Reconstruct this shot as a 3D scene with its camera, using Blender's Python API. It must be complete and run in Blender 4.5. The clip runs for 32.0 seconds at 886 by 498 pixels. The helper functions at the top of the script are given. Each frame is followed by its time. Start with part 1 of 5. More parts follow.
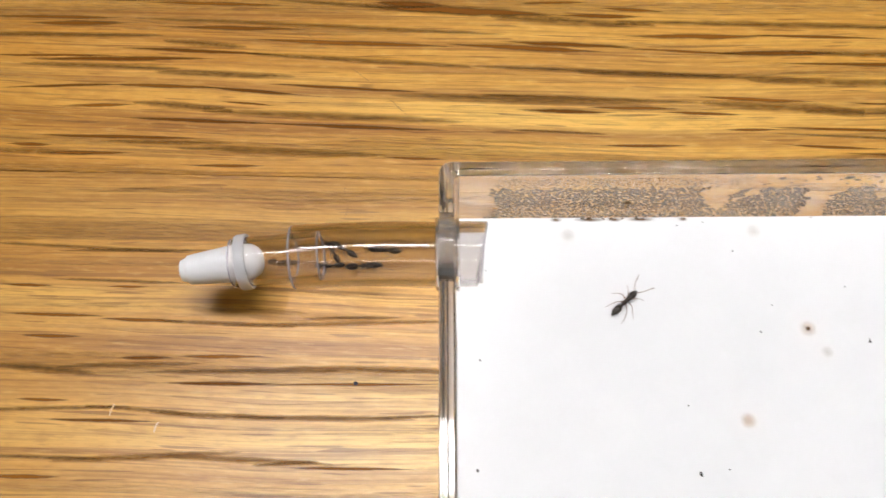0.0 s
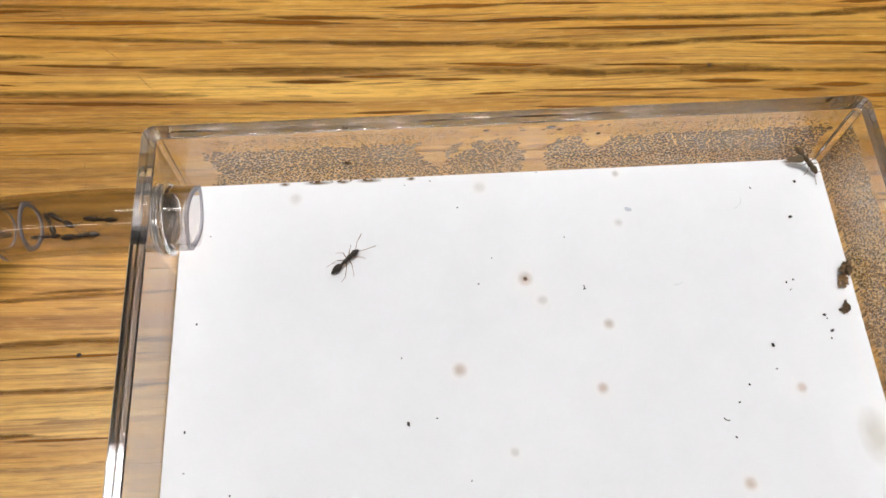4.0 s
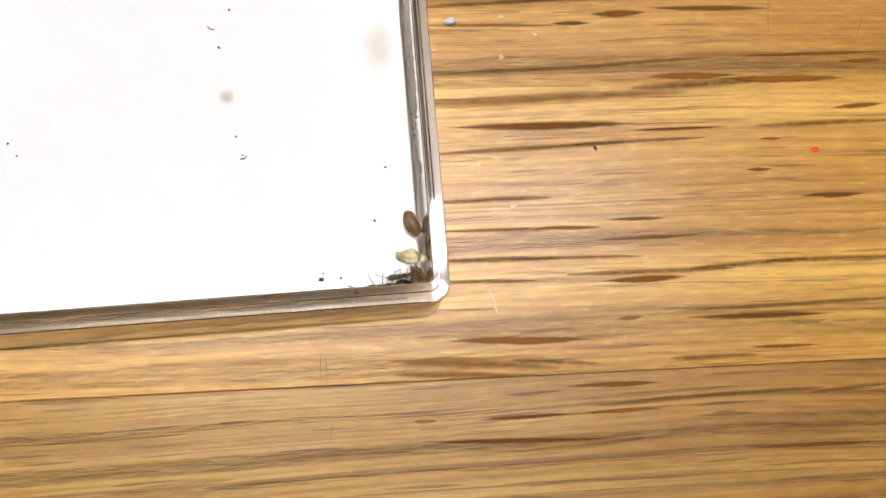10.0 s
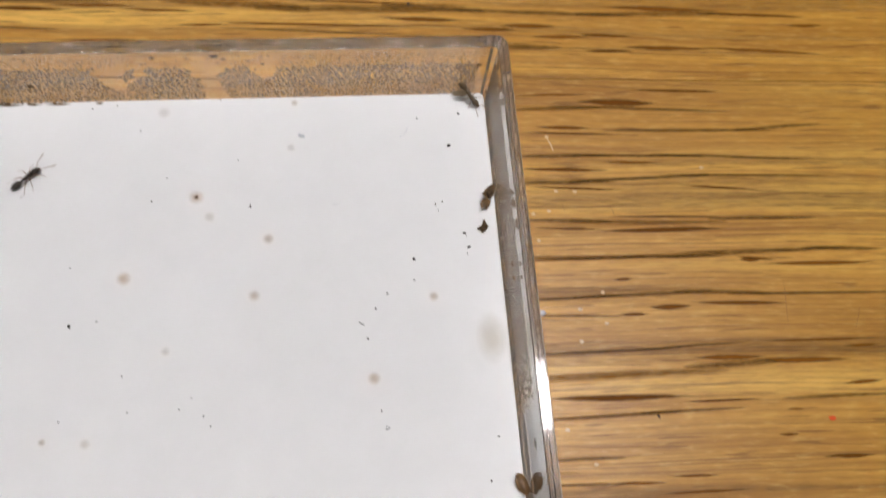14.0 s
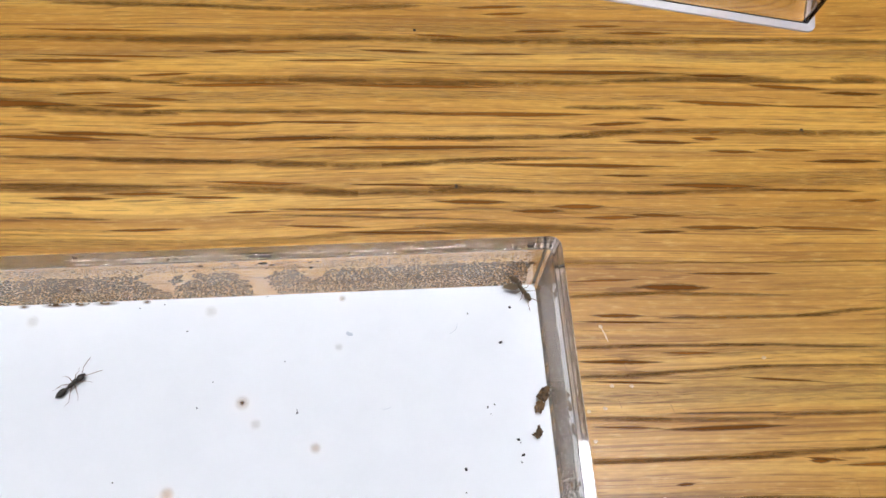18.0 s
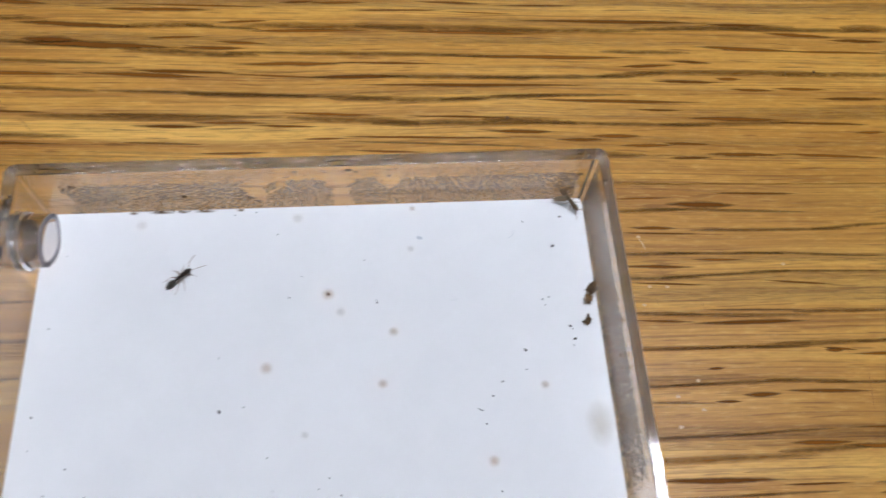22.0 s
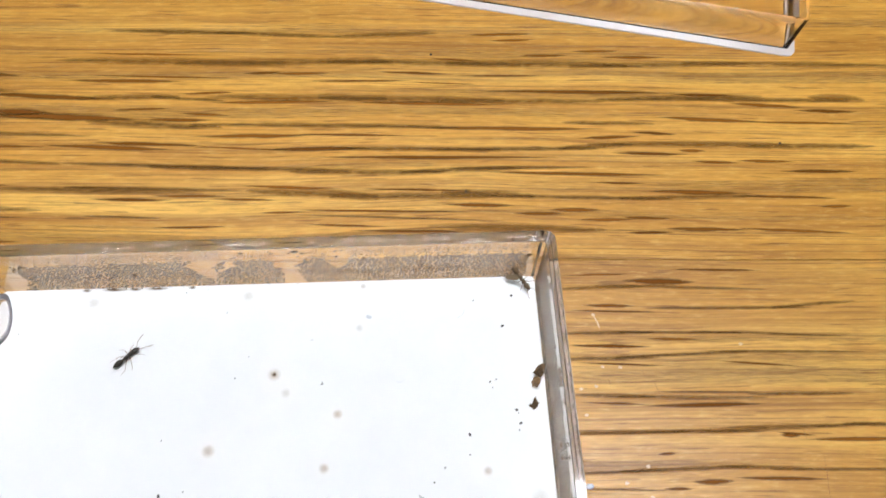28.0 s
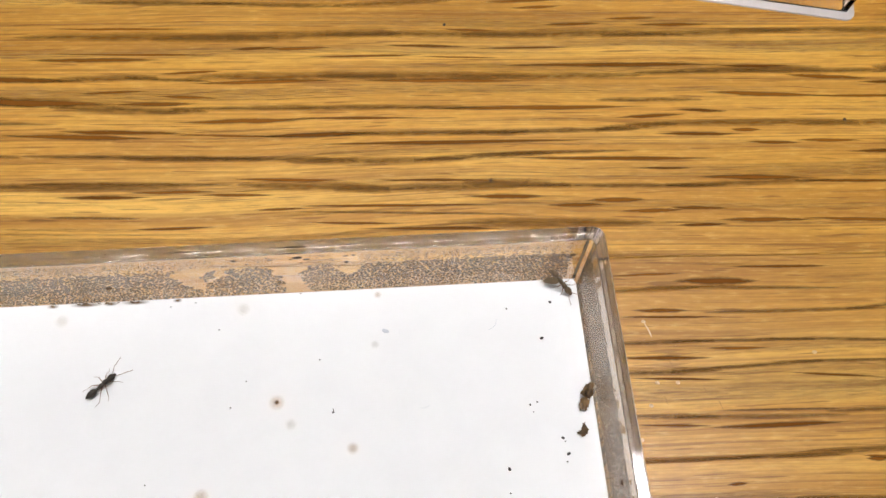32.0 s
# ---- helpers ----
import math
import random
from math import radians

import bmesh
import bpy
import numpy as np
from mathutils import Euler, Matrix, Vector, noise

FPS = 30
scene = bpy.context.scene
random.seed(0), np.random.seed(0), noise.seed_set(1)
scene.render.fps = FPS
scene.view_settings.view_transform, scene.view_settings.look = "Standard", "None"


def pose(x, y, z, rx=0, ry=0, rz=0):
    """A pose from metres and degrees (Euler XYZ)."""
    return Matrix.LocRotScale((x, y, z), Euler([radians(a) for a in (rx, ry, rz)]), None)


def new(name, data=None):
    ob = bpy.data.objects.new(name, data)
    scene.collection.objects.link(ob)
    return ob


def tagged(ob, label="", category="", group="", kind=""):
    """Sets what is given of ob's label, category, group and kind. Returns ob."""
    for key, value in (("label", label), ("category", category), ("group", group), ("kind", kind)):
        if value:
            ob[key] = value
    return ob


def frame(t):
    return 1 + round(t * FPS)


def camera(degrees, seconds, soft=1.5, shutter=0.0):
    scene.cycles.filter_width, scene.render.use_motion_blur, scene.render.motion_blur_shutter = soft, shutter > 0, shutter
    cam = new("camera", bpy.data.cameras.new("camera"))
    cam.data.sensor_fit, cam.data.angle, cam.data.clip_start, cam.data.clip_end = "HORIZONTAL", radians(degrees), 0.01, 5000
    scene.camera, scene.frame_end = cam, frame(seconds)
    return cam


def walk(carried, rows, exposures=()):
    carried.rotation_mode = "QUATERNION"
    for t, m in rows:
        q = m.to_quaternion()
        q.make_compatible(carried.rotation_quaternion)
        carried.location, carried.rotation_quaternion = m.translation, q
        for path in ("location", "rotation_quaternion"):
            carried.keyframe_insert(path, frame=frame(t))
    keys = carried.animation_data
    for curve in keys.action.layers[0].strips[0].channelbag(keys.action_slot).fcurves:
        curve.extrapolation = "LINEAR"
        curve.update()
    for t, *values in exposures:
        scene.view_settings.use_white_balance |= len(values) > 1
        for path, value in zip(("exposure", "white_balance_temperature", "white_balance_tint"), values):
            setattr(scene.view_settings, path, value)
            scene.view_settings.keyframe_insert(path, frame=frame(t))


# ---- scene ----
# the eye's path over the table: t, x, y, z, then turns about x, y, z
FOV = 56.31
PATH = [
    (0, -0.04948, -0.05582, 0.11973, 23.07, 0.67, -0.14),
    (0.5, -0.05432, -0.05504, 0.11939, 23.51, 1.02, 0.46),
    (1, -0.05334, -0.05534, 0.12060, 22.79, 0.97, 0.40),
    (1.5, -0.05157, -0.05556, 0.12019, 22.62, 1.06, 0.28),
    (2, -0.04999, -0.05583, 0.12042, 23.12, 0.94, 0.10),
    (2.5, -0.04684, -0.05778, 0.12039, 24.44, 1.39, 0.17),
    (3, -0.03729, -0.06132, 0.11826, 25.23, 1.61, -0.04),
    (3.5, -0.01674, -0.06389, 0.11422, 24.68, -0.10, -2.47),
    (5.5, -0.01048, -0.07451, 0.13060, 24.27, -0.90, -3.98),
    (6, -0.00193, -0.09099, 0.12630, 24.27, -0.25, -3.81),
    (6.5, 0.01040, -0.10371, 0.12656, 24.32, -0.95, -4.49),
    (7, 0.02092, -0.10775, 0.12712, 25.26, -2.25, -5.79),
    (7.5, 0.02309, -0.10155, 0.12258, 23.21, -2.56, -5.97),
    (8, 0.02688, -0.09082, 0.11050, 17.63, -3.25, -5.96),
    (8.5, 0.03402, -0.08639, 0.10706, 13.44, -4.13, -5.55),
    (9, 0.04209, -0.08346, 0.09928, 11.39, -4.63, -5.49),
    (9.5, 0.04578, -0.08534, 0.09846, 9.30, -4.95, -5.52),
    (10, 0.04524, -0.08498, 0.09980, 9.08, -3.62, -4.73),
    (10.5, 0.04391, -0.08422, 0.10253, 10.15, -4.20, -4.21),
    (11, 0.03949, -0.08269, 0.10335, 11.13, -5.20, -4.11),
    (11.5, 0.03677, -0.08301, 0.10486, 11.48, -5.57, -4.20),
    (12, 0.03672, -0.08333, 0.10617, 11.87, -5.98, -4.36),
    (12.5, 0.03655, -0.08213, 0.10661, 12.32, -6.12, -4.29),
    (13, 0.03218, -0.08130, 0.11406, 13.16, -5.93, -4.34),
    (13.5, 0.02784, -0.07988, 0.12331, 16.26, -5.39, -4.53),
    (14, 0.02646, -0.07556, 0.12851, 20.45, -4.87, -4.35),
    (14.5, 0.02342, -0.07246, 0.13472, 22.35, -4.53, -4.18),
    (15, 0.02422, -0.07088, 0.14216, 23.04, -4.17, -3.44),
    (15.5, 0.02576, -0.06952, 0.15379, 26.29, -3.75, -3.71),
    (17.5, 0.02570, -0.05481, 0.13296, 25.53, -2.76, -3.63),
    (18, 0.02460, -0.05491, 0.13247, 25.44, -2.73, -3.67),
    (18.5, 0.02556, -0.05183, 0.13000, 25.90, -2.83, -4.03),
    (19, 0.02644, -0.04999, 0.12795, 25.59, -2.90, -4.07),
    (19.5, 0.02567, -0.05067, 0.12850, 25.48, -2.95, -4.16),
    (20, 0.02458, -0.05252, 0.13308, 26.00, -2.78, -4.29),
    (20.5, 0.02297, -0.05568, 0.13546, 26.39, -2.46, -4.23),
    (21, 0.02241, -0.06245, 0.13691, 27.01, -2.48, -4.10),
    (21.5, 0.02095, -0.07225, 0.13648, 26.15, -3.01, -4.12),
    (22, 0.01177, -0.07806, 0.14077, 26.21, -2.79, -3.65),
    (22.5, -0.00880, -0.07911, 0.14395, 26.00, -1.14, -1.47),
    (23, -0.02855, -0.07791, 0.14682, 25.76, -0.80, -0.15),
    (23.5, -0.03336, -0.07587, 0.14764, 25.49, -0.72, 0.12),
    (24, -0.03019, -0.07613, 0.14794, 25.49, -0.60, -0.24),
    (24.5, -0.02776, -0.07689, 0.14890, 25.88, -0.43, -0.45),
    (25, -0.02541, -0.07732, 0.14988, 26.27, -0.33, -0.66),
    (25.5, -0.01577, -0.07856, 0.14960, 26.81, -0.20, -1.31),
    (26, -0.00293, -0.08184, 0.14784, 27.13, -0.60, -1.92),
    (26.5, 0.00588, -0.08379, 0.14250, 27.46, -1.04, -2.01),
    (28.5, 0.02831, -0.06342, 0.14606, 27.97, -1.38, -2.91),
    (29, 0.02838, -0.05977, 0.13774, 28.19, -1.46, -3.26),
    (29.5, 0.02510, -0.05837, 0.13271, 26.95, -1.28, -3.17),
    (30, 0.02204, -0.05588, 0.12605, 26.69, -1.51, -3.30),
    (30.5, 0.02060, -0.05542, 0.12590, 26.39, -1.55, -3.58),
    (31, 0.02032, -0.05482, 0.12540, 26.50, -1.57, -3.77),
    (31.5, 0.02071, -0.05557, 0.12687, 26.24, -1.67, -3.85),
    (32, 0.02099, -0.05630, 0.12717, 26.62, -1.55, -3.87),
]
cam = camera(FOV, 32.0, soft=1.5, shutter=0.4)
EXPOSURES = [(0, -0.18, 6540, 11.6), (1, 0.0, 6520, 11.4), (1.5, -0.06, 6500, 10.9), (2, -0.33, 6480, 10.9), (2.5, -0.33, 6480, 10.9), (3, -0.27, 6500, 10.9), (4.5, -0.4, 6520, 11.3), (6, -0.55, 6550, 11.4),
             (7, -0.55, 6567, 11.3), (8, -0.47, 6583, 12.0), (9, -0.3, 6560, 12.6), (10, -0.08, 6608, 12.8), (11, -0.14, 6615, 12.8), (12, -0.37, 6623, 12.8), (13, -0.4, 6631, 13.0), (14, -0.62, 6638, 13.0),
             (15, -0.35, 6680, 14.2), (18, -0.3, 6050, 12.3), (20, -0.27, 6020, 12.9), (21, -0.27, 5972, 12.3), (22, -0.6, 5850, 12.3), (23, -0.88, 5820, 12.3), (24, -0.62, 5960, 12.3), (25, -0.46, 6050, 12.3),
             (26, -0.5, 6040, 12.3), (27.5, -0.15, 6175, 9.8), (28.5, 0.02, 6200, 8.7), (29, 0.22, 6080, 8.3), (30, -0.2, 6550, 11.5), (31, -0.25, 6575, 11.5), (32, -0.24, 6600, 11.5)]
walk(cam, [(t, pose(*p)) for t, *p in PATH], EXPOSURES)

MM = 0.001
# ---- world and lamps ----
world = bpy.data.worlds.new("room_dark")
scene.world = world
world.use_nodes = True
world.node_tree.nodes["Background"].inputs[0].default_value = (0.9, 0.93, 1.0, 1)
world.node_tree.nodes["Background"].inputs[1].default_value = 0.05
LAMP_GLOW = 65.0
scene.cycles.max_bounces = 28
scene.cycles.transmission_bounces = 28
scene.cycles.transparent_max_bounces = 24


# ---- materials ----
def material(name, colour=(0.8, 0.8, 0.8), rough=0.5, **sockets):
    m = bpy.data.materials.new(name)
    m.use_nodes = True
    b = m.node_tree.nodes["Principled BSDF"]
    b.inputs["Base Color"].default_value = (*colour, 1)
    b.inputs["Roughness"].default_value = rough
    for key, value in sockets.items():
        b.inputs[key.replace("_", " ")].default_value = value
    return m


class Nodes:
    """Short writing for a material's node tree."""

    def __init__(self, m):
        self.tree = m.node_tree
        self.bsdf = self.tree.nodes["Principled BSDF"]

    def add(self, kind, **settings):
        n = self.tree.nodes.new(kind)
        for key, value in settings.items():
            if key == "op":
                n.operation = value
            elif key == "blend":
                n.blend_type = value
        return n

    def link(self, a, b):
        self.tree.links.new(a, b)

    def coords(self, scale, shift=None):
        tc = self.add("ShaderNodeTexCoord")
        mp = self.add("ShaderNodeMapping")
        mp.inputs["Scale"].default_value = scale
        self.link(tc.outputs["Object"], mp.inputs["Vector"])
        if shift is not None:
            self.link(shift, mp.inputs["Location"])
        return mp.outputs["Vector"]

    def noise(self, vector, scale, detail=3.0, rough=0.55, distort=0.0):
        n = self.add("ShaderNodeTexNoise")
        n.inputs["Scale"].default_value = scale
        n.inputs["Detail"].default_value = detail
        n.inputs["Roughness"].default_value = rough
        n.inputs["Distortion"].default_value = distort
        self.link(vector, n.inputs["Vector"])
        return n.outputs["Fac"]

    def ramp(self, fac, stops):
        r = self.add("ShaderNodeValToRGB")
        el = r.color_ramp.elements
        while len(el) < len(stops):
            el.new(0.5)
        for e, (p, c) in zip(el, stops):
            e.position = p
            e.color = (*c, 1) if len(c) == 3 else c
        self.link(fac, r.inputs["Fac"])
        return r.outputs["Color"]

    def mix(self, fac, a, b, blend="MIX"):
        n = self.add("ShaderNodeMix")
        n.data_type = "RGBA"
        n.blend_type = blend
        for socket, value in ((n.inputs[0], fac), (n.inputs[6], a), (n.inputs[7], b)):
            if isinstance(value, (int, float)):
                socket.default_value = value
            elif isinstance(value, tuple):
                socket.default_value = (*value, 1)
            else:
                self.link(value, socket)
        return n.outputs[2]

    def math(self, op, a, b=0.0):
        n = self.add("ShaderNodeMath", op=op)
        for socket, value in ((n.inputs[0], a), (n.inputs[1], b)):
            if isinstance(value, (int, float)):
                socket.default_value = value
            else:
                self.link(value, socket)
        return n.outputs[0]

    def bump(self, height, strength, distance):
        n = self.add("ShaderNodeBump")
        n.inputs["Strength"].default_value = strength
        n.inputs["Distance"].default_value = distance
        self.link(height, n.inputs["Height"])
        self.link(n.outputs["Normal"], self.bsdf.inputs["Normal"])


def grey(v):
    return (v, v, v)


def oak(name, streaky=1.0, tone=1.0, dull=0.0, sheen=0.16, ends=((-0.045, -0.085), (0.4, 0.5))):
    m = material(name, rough=0.4)
    n = Nodes(m)
    info = n.add("ShaderNodeObjectInfo")
    off = n.add("ShaderNodeCombineXYZ")
    n.link(n.math("MULTIPLY", info.outputs["Random"], 7.3), off.inputs[0])
    n.link(n.math("MULTIPLY", info.outputs["Random"], 3.1), off.inputs[1])
    # slow waver of the grain
    warp = n.noise(n.coords((9, 26, 1), off.outputs[0]), 1.0, 2.0, 0.5)
    tc = n.add("ShaderNodeTexCoord")
    sep = n.add("ShaderNodeSeparateXYZ")
    n.link(tc.outputs["Object"], sep.inputs[0])
    yy = n.math("ADD", sep.outputs[1], n.math("MULTIPLY", n.math("SUBTRACT", warp, 0.5), 0.0055))

    def grain(sx, sy, seed):
        c = n.add("ShaderNodeCombineXYZ")
        n.link(n.math("ADD", n.math("MULTIPLY", sep.outputs[0], sx), seed), c.inputs[0])
        n.link(n.math("MULTIPLY", yy, sy), c.inputs[1])
        n.link(n.math("ADD", n.math("MULTIPLY", info.outputs["Random"], 9.0), seed), c.inputs[2])
        return c.outputs[0]

    broad = n.noise(grain(5, 75, 1.0), 1.0, 3.0, 0.6)
    bands = n.noise(grain(4, 240, 4.0), 1.0, 3.0, 0.6)
    fine = n.noise(grain(24, 2000, 8.0), 1.0, 3.0, 0.6)
    belts = n.noise(grain(5, 300, 40.0), 1.0, 3.0, 0.6)
    dashes = n.noise(grain(260, 2600, 21.0), 1.0, 2.0, 0.5)
    flames = n.noise(grain(46, 1050, 12.0), 1.0, 0.0, 0.4)
    slivers = n.noise(grain(85, 1700, 61.0), 1.0, 0.0, 0.4)
    fleck = n.noise(grain(230, 1300, 70.0), 1.0, 4.0, 0.65)

    def c(r, g, b):
        return (r * tone, g * tone, b * tone)
    lines = n.noise(grain(6, 900, 50.0), 1.0, 3.0, 0.62)
    base = n.ramp(broad, [(0.30, c(0.49, 0.222, 0.026)), (0.5, c(0.70, 0.365, 0.055)), (0.70, c(0.90, 0.55, 0.118))])
    col = n.mix(n.math("MULTIPLY", n.ramp(bands, [(0.33, grey(1.0)), (0.50, grey(0.0))]), 0.62 * streaky), base, c(0.32, 0.125, 0.014))
    col = n.mix(n.math("MULTIPLY", n.ramp(lines, [(0.36, grey(1.0)), (0.41, grey(0.0))]), 0.56 * streaky), col, c(0.24, 0.095, 0.013))
    col = n.mix(n.math("MULTIPLY", n.ramp(fine, [(0.38, grey(1.0)), (0.54, grey(0.0))]), 0.38), col, c(0.30, 0.125, 0.018))
    col = n.mix(n.math("MULTIPLY", n.ramp(fleck, [(0.36, grey(1.0)), (0.5, grey(0.0))]), 0.28), col, c(0.32, 0.140, 0.022))
    col = n.mix(n.math("MULTIPLY", n.ramp(fleck, [(0.54, grey(0.0)), (0.70, grey(1.0))]), 0.32), col, c(0.92, 0.62, 0.18))
    # long belts of small open pores, filled with grey
    belt = n.ramp(belts, [(0.53, grey(0.0)), (0.60, grey(1.0))])
    dash = n.math("MULTIPLY", n.ramp(dashes, [(0.46, grey(0.0)), (0.58, grey(1.0))]), belt)
    col = n.mix(n.math("MULTIPLY", belt, 0.26 * streaky), col, c(0.22, 0.110, 0.024))
    col = n.mix(n.math("MULTIPLY", dash, 0.26 * streaky), col, c(0.110, 0.052, 0.014))
    # brown flames of the rays
    dark = n.ramp(flames, [(0.70, grey(0.0)), (0.735, grey(1.0))])
    thin = n.ramp(slivers, [(0.71, grey(0.0)), (0.745, grey(1.0))])
    col = n.mix(n.math("MULTIPLY", dark, 0.30 * streaky), col, c(0.235, 0.082, 0.009))
    col = n.mix(n.math("MULTIPLY", thin, 0.55 * streaky), col, c(0.17, 0.058, 0.007))
    if dull:
        col = n.mix(dull, col, c(0.46, 0.35, 0.25))
    # the light's falloff towards the boards' ends, painted as a red-brown deepening
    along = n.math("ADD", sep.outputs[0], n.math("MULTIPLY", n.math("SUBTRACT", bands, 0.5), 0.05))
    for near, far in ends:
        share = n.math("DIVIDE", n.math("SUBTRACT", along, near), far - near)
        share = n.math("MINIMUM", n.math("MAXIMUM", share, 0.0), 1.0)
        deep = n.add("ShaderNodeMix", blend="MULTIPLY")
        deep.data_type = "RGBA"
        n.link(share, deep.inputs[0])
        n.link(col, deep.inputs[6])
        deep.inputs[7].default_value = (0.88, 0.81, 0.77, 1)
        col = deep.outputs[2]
    n.link(col, n.bsdf.inputs["Base Color"])
    n.link(n.ramp(fine, [(0.3, grey(0.50)), (0.7, grey(0.32))]), n.bsdf.inputs["Roughness"])
    height = n.math("SUBTRACT", n.math("MULTIPLY", fine, 0.5), n.math("ADD", dark, dash))
    n.bump(height, 0.6, 0.0003)
    n.bsdf.inputs["Specular IOR Level"].default_value = 0.38
    n.bsdf.inputs["Coat Weight"].default_value = sheen
    n.bsdf.inputs["Coat Roughness"].default_value = 0.3
    return m


def plastic(name, tint, ior=1.49, rough=0.0):
    m = material(name, tint, rough)
    b = m.node_tree.nodes["Principled BSDF"]
    b.inputs["Transmission Weight"].default_value = 1.0
    b.inputs["IOR"].default_value = ior
    return m


def mottled(name, a, b, scale, rough=0.6, bump=0.3, depth=0.0001, **sockets):
    m = material(name, a, rough, **sockets)
    n = Nodes(m)
    v = n.noise(n.coords((1, 1, 1)), scale, 4.0, 0.6)
    n.link(n.ramp(v, [(0.35, a), (0.65, b)]), n.bsdf.inputs["Base Color"])
    if bump:
        n.bump(v, bump, depth)
    return m


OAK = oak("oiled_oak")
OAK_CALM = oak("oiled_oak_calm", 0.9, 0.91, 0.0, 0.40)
# front plank: the shade lying over it is put into its lower tone
OAK_DIM = oak("oiled_oak_dimmed", 1.0, 0.66, 0.03, 0.25, ((-0.045, -0.085), (0.04, 0.08)))
ACRYLIC = plastic("clear_acrylic", (0.97, 0.97, 0.95))
SCUFFED = plastic("scuffed_acrylic_rim", (0.97, 0.96, 0.95), 1.49, 0.05)
# the foot's dark tint paints in the shade beneath the walls
FOOT = plastic("darkened_acrylic_foot", (0.42, 0.405, 0.36), 1.49, 0.3)
TUBING = plastic("soft_clear_tubing", (0.98, 0.975, 0.97), 1.43, 0.0)


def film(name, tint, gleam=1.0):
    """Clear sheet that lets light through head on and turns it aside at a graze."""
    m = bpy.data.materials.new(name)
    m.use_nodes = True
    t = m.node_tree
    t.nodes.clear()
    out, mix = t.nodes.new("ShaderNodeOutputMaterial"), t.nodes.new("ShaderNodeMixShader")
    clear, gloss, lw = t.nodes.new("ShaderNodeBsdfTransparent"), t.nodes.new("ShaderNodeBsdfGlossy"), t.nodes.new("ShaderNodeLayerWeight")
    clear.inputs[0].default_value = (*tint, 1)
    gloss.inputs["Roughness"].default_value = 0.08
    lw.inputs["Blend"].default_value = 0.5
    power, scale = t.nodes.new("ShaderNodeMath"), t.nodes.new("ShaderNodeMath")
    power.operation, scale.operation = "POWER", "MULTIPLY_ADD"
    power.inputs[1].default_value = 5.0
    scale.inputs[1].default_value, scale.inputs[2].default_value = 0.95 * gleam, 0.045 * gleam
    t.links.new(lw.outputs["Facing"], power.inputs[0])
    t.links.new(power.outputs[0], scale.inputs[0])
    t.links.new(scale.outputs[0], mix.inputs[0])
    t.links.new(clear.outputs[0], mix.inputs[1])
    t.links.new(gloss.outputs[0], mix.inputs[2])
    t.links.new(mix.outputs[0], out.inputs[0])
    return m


WET = plastic("wet_acrylic", (0.98, 0.985, 0.96), 1.46)
wet_nodes = Nodes(WET)
mist = wet_nodes.add("ShaderNodeAttribute")
mist.attribute_name = "mist"
wet_nodes.link(mist.outputs["Fac"], wet_nodes.bsdf.inputs["Roughness"])
bead = wet_nodes.add("ShaderNodeAttribute")
bead.attribute_name = "bead"
# clear drops: the dark view they bend is painted as a bead tint
wet_nodes.link(wet_nodes.mix(bead.outputs["Fac"], (0.98, 0.985, 0.96), (0.30, 0.27, 0.21)), wet_nodes.bsdf.inputs["Base Color"])
LID_FILM = film("thin_lid_plate", (0.985, 0.98, 0.98))
# tints for the sheets added inside tube and walls to cast partial shade
TUBE_SHADE = film("tube_shade_sheet", (0.80, 0.78, 0.765), 0.0)
FRONT_SHADE = film("front_shade_sheet", (0.66, 0.645, 0.62), 0.0)
SIDE_SHADE = film("side_shade_sheet", (0.76, 0.74, 0.72), 0.0)
CUT_END = material("cut_tubing_end", (0.62, 0.60, 0.66), 0.22, Transmission_Weight=0.6, IOR=1.43)
PAPER = mottled("white_slab", (0.86, 0.86, 0.865), (0.89, 0.89, 0.895), 90.0, 0.75, 0.05, 0.00002)
PLUG_WHITE = mottled("white_plug_plastic", (0.80, 0.80, 0.80), (0.84, 0.84, 0.84), 300.0, 0.42, 0.1, 0.00003)
SEAL = material("clear_glue", (0.92, 0.91, 0.90), 0.03, Transmission_Weight=0.95, IOR=1.46)
# the pale base colour stands in for lamp and ceiling reflected in the lid's border
EDGE = material("gleam_acrylic_edge", (0.66, 0.64, 0.64), 0.10, Transmission_Weight=0.45, IOR=1.49)
LID_CLEAR = plastic("clear_lid_acrylic", (0.985, 0.98, 0.975))
NYLON = material("milky_nylon", (0.90, 0.90, 0.91), 0.25, Transmission_Weight=0.45, IOR=1.45)
CHITIN = mottled("black_chitin", (0.009, 0.006, 0.004), (0.034, 0.021, 0.012), 2500.0, 0.42, 0.2, 0.00002)
CHITIN_BROWN = mottled("brown_chitin", (0.05, 0.032, 0.014), (0.12, 0.075, 0.032), 2200.0, 0.38, 0.2, 0.00002)
LIMB = mottled("reddish_limb", (0.17, 0.085, 0.045), (0.30, 0.17, 0.10), 1800.0, 0.4, 0.0)
LIMB_DARK = mottled("dark_limb", (0.012, 0.007, 0.005), (0.032, 0.018, 0.010), 1800.0, 0.4, 0.0)
WING = material("insect_wing", (0.20, 0.15, 0.09), 0.4, Transmission_Weight=0.25, IOR=1.2)
HUSK = mottled("brown_husk", (0.055, 0.028, 0.010), (0.27, 0.15, 0.05), 1300.0, 0.55, 0.5, 0.00012)
CHITIN_BLACK = mottled("glossy_black_chitin", (0.008, 0.007, 0.006), (0.03, 0.022, 0.015), 2500.0, 0.2, 0.2, 0.00002)
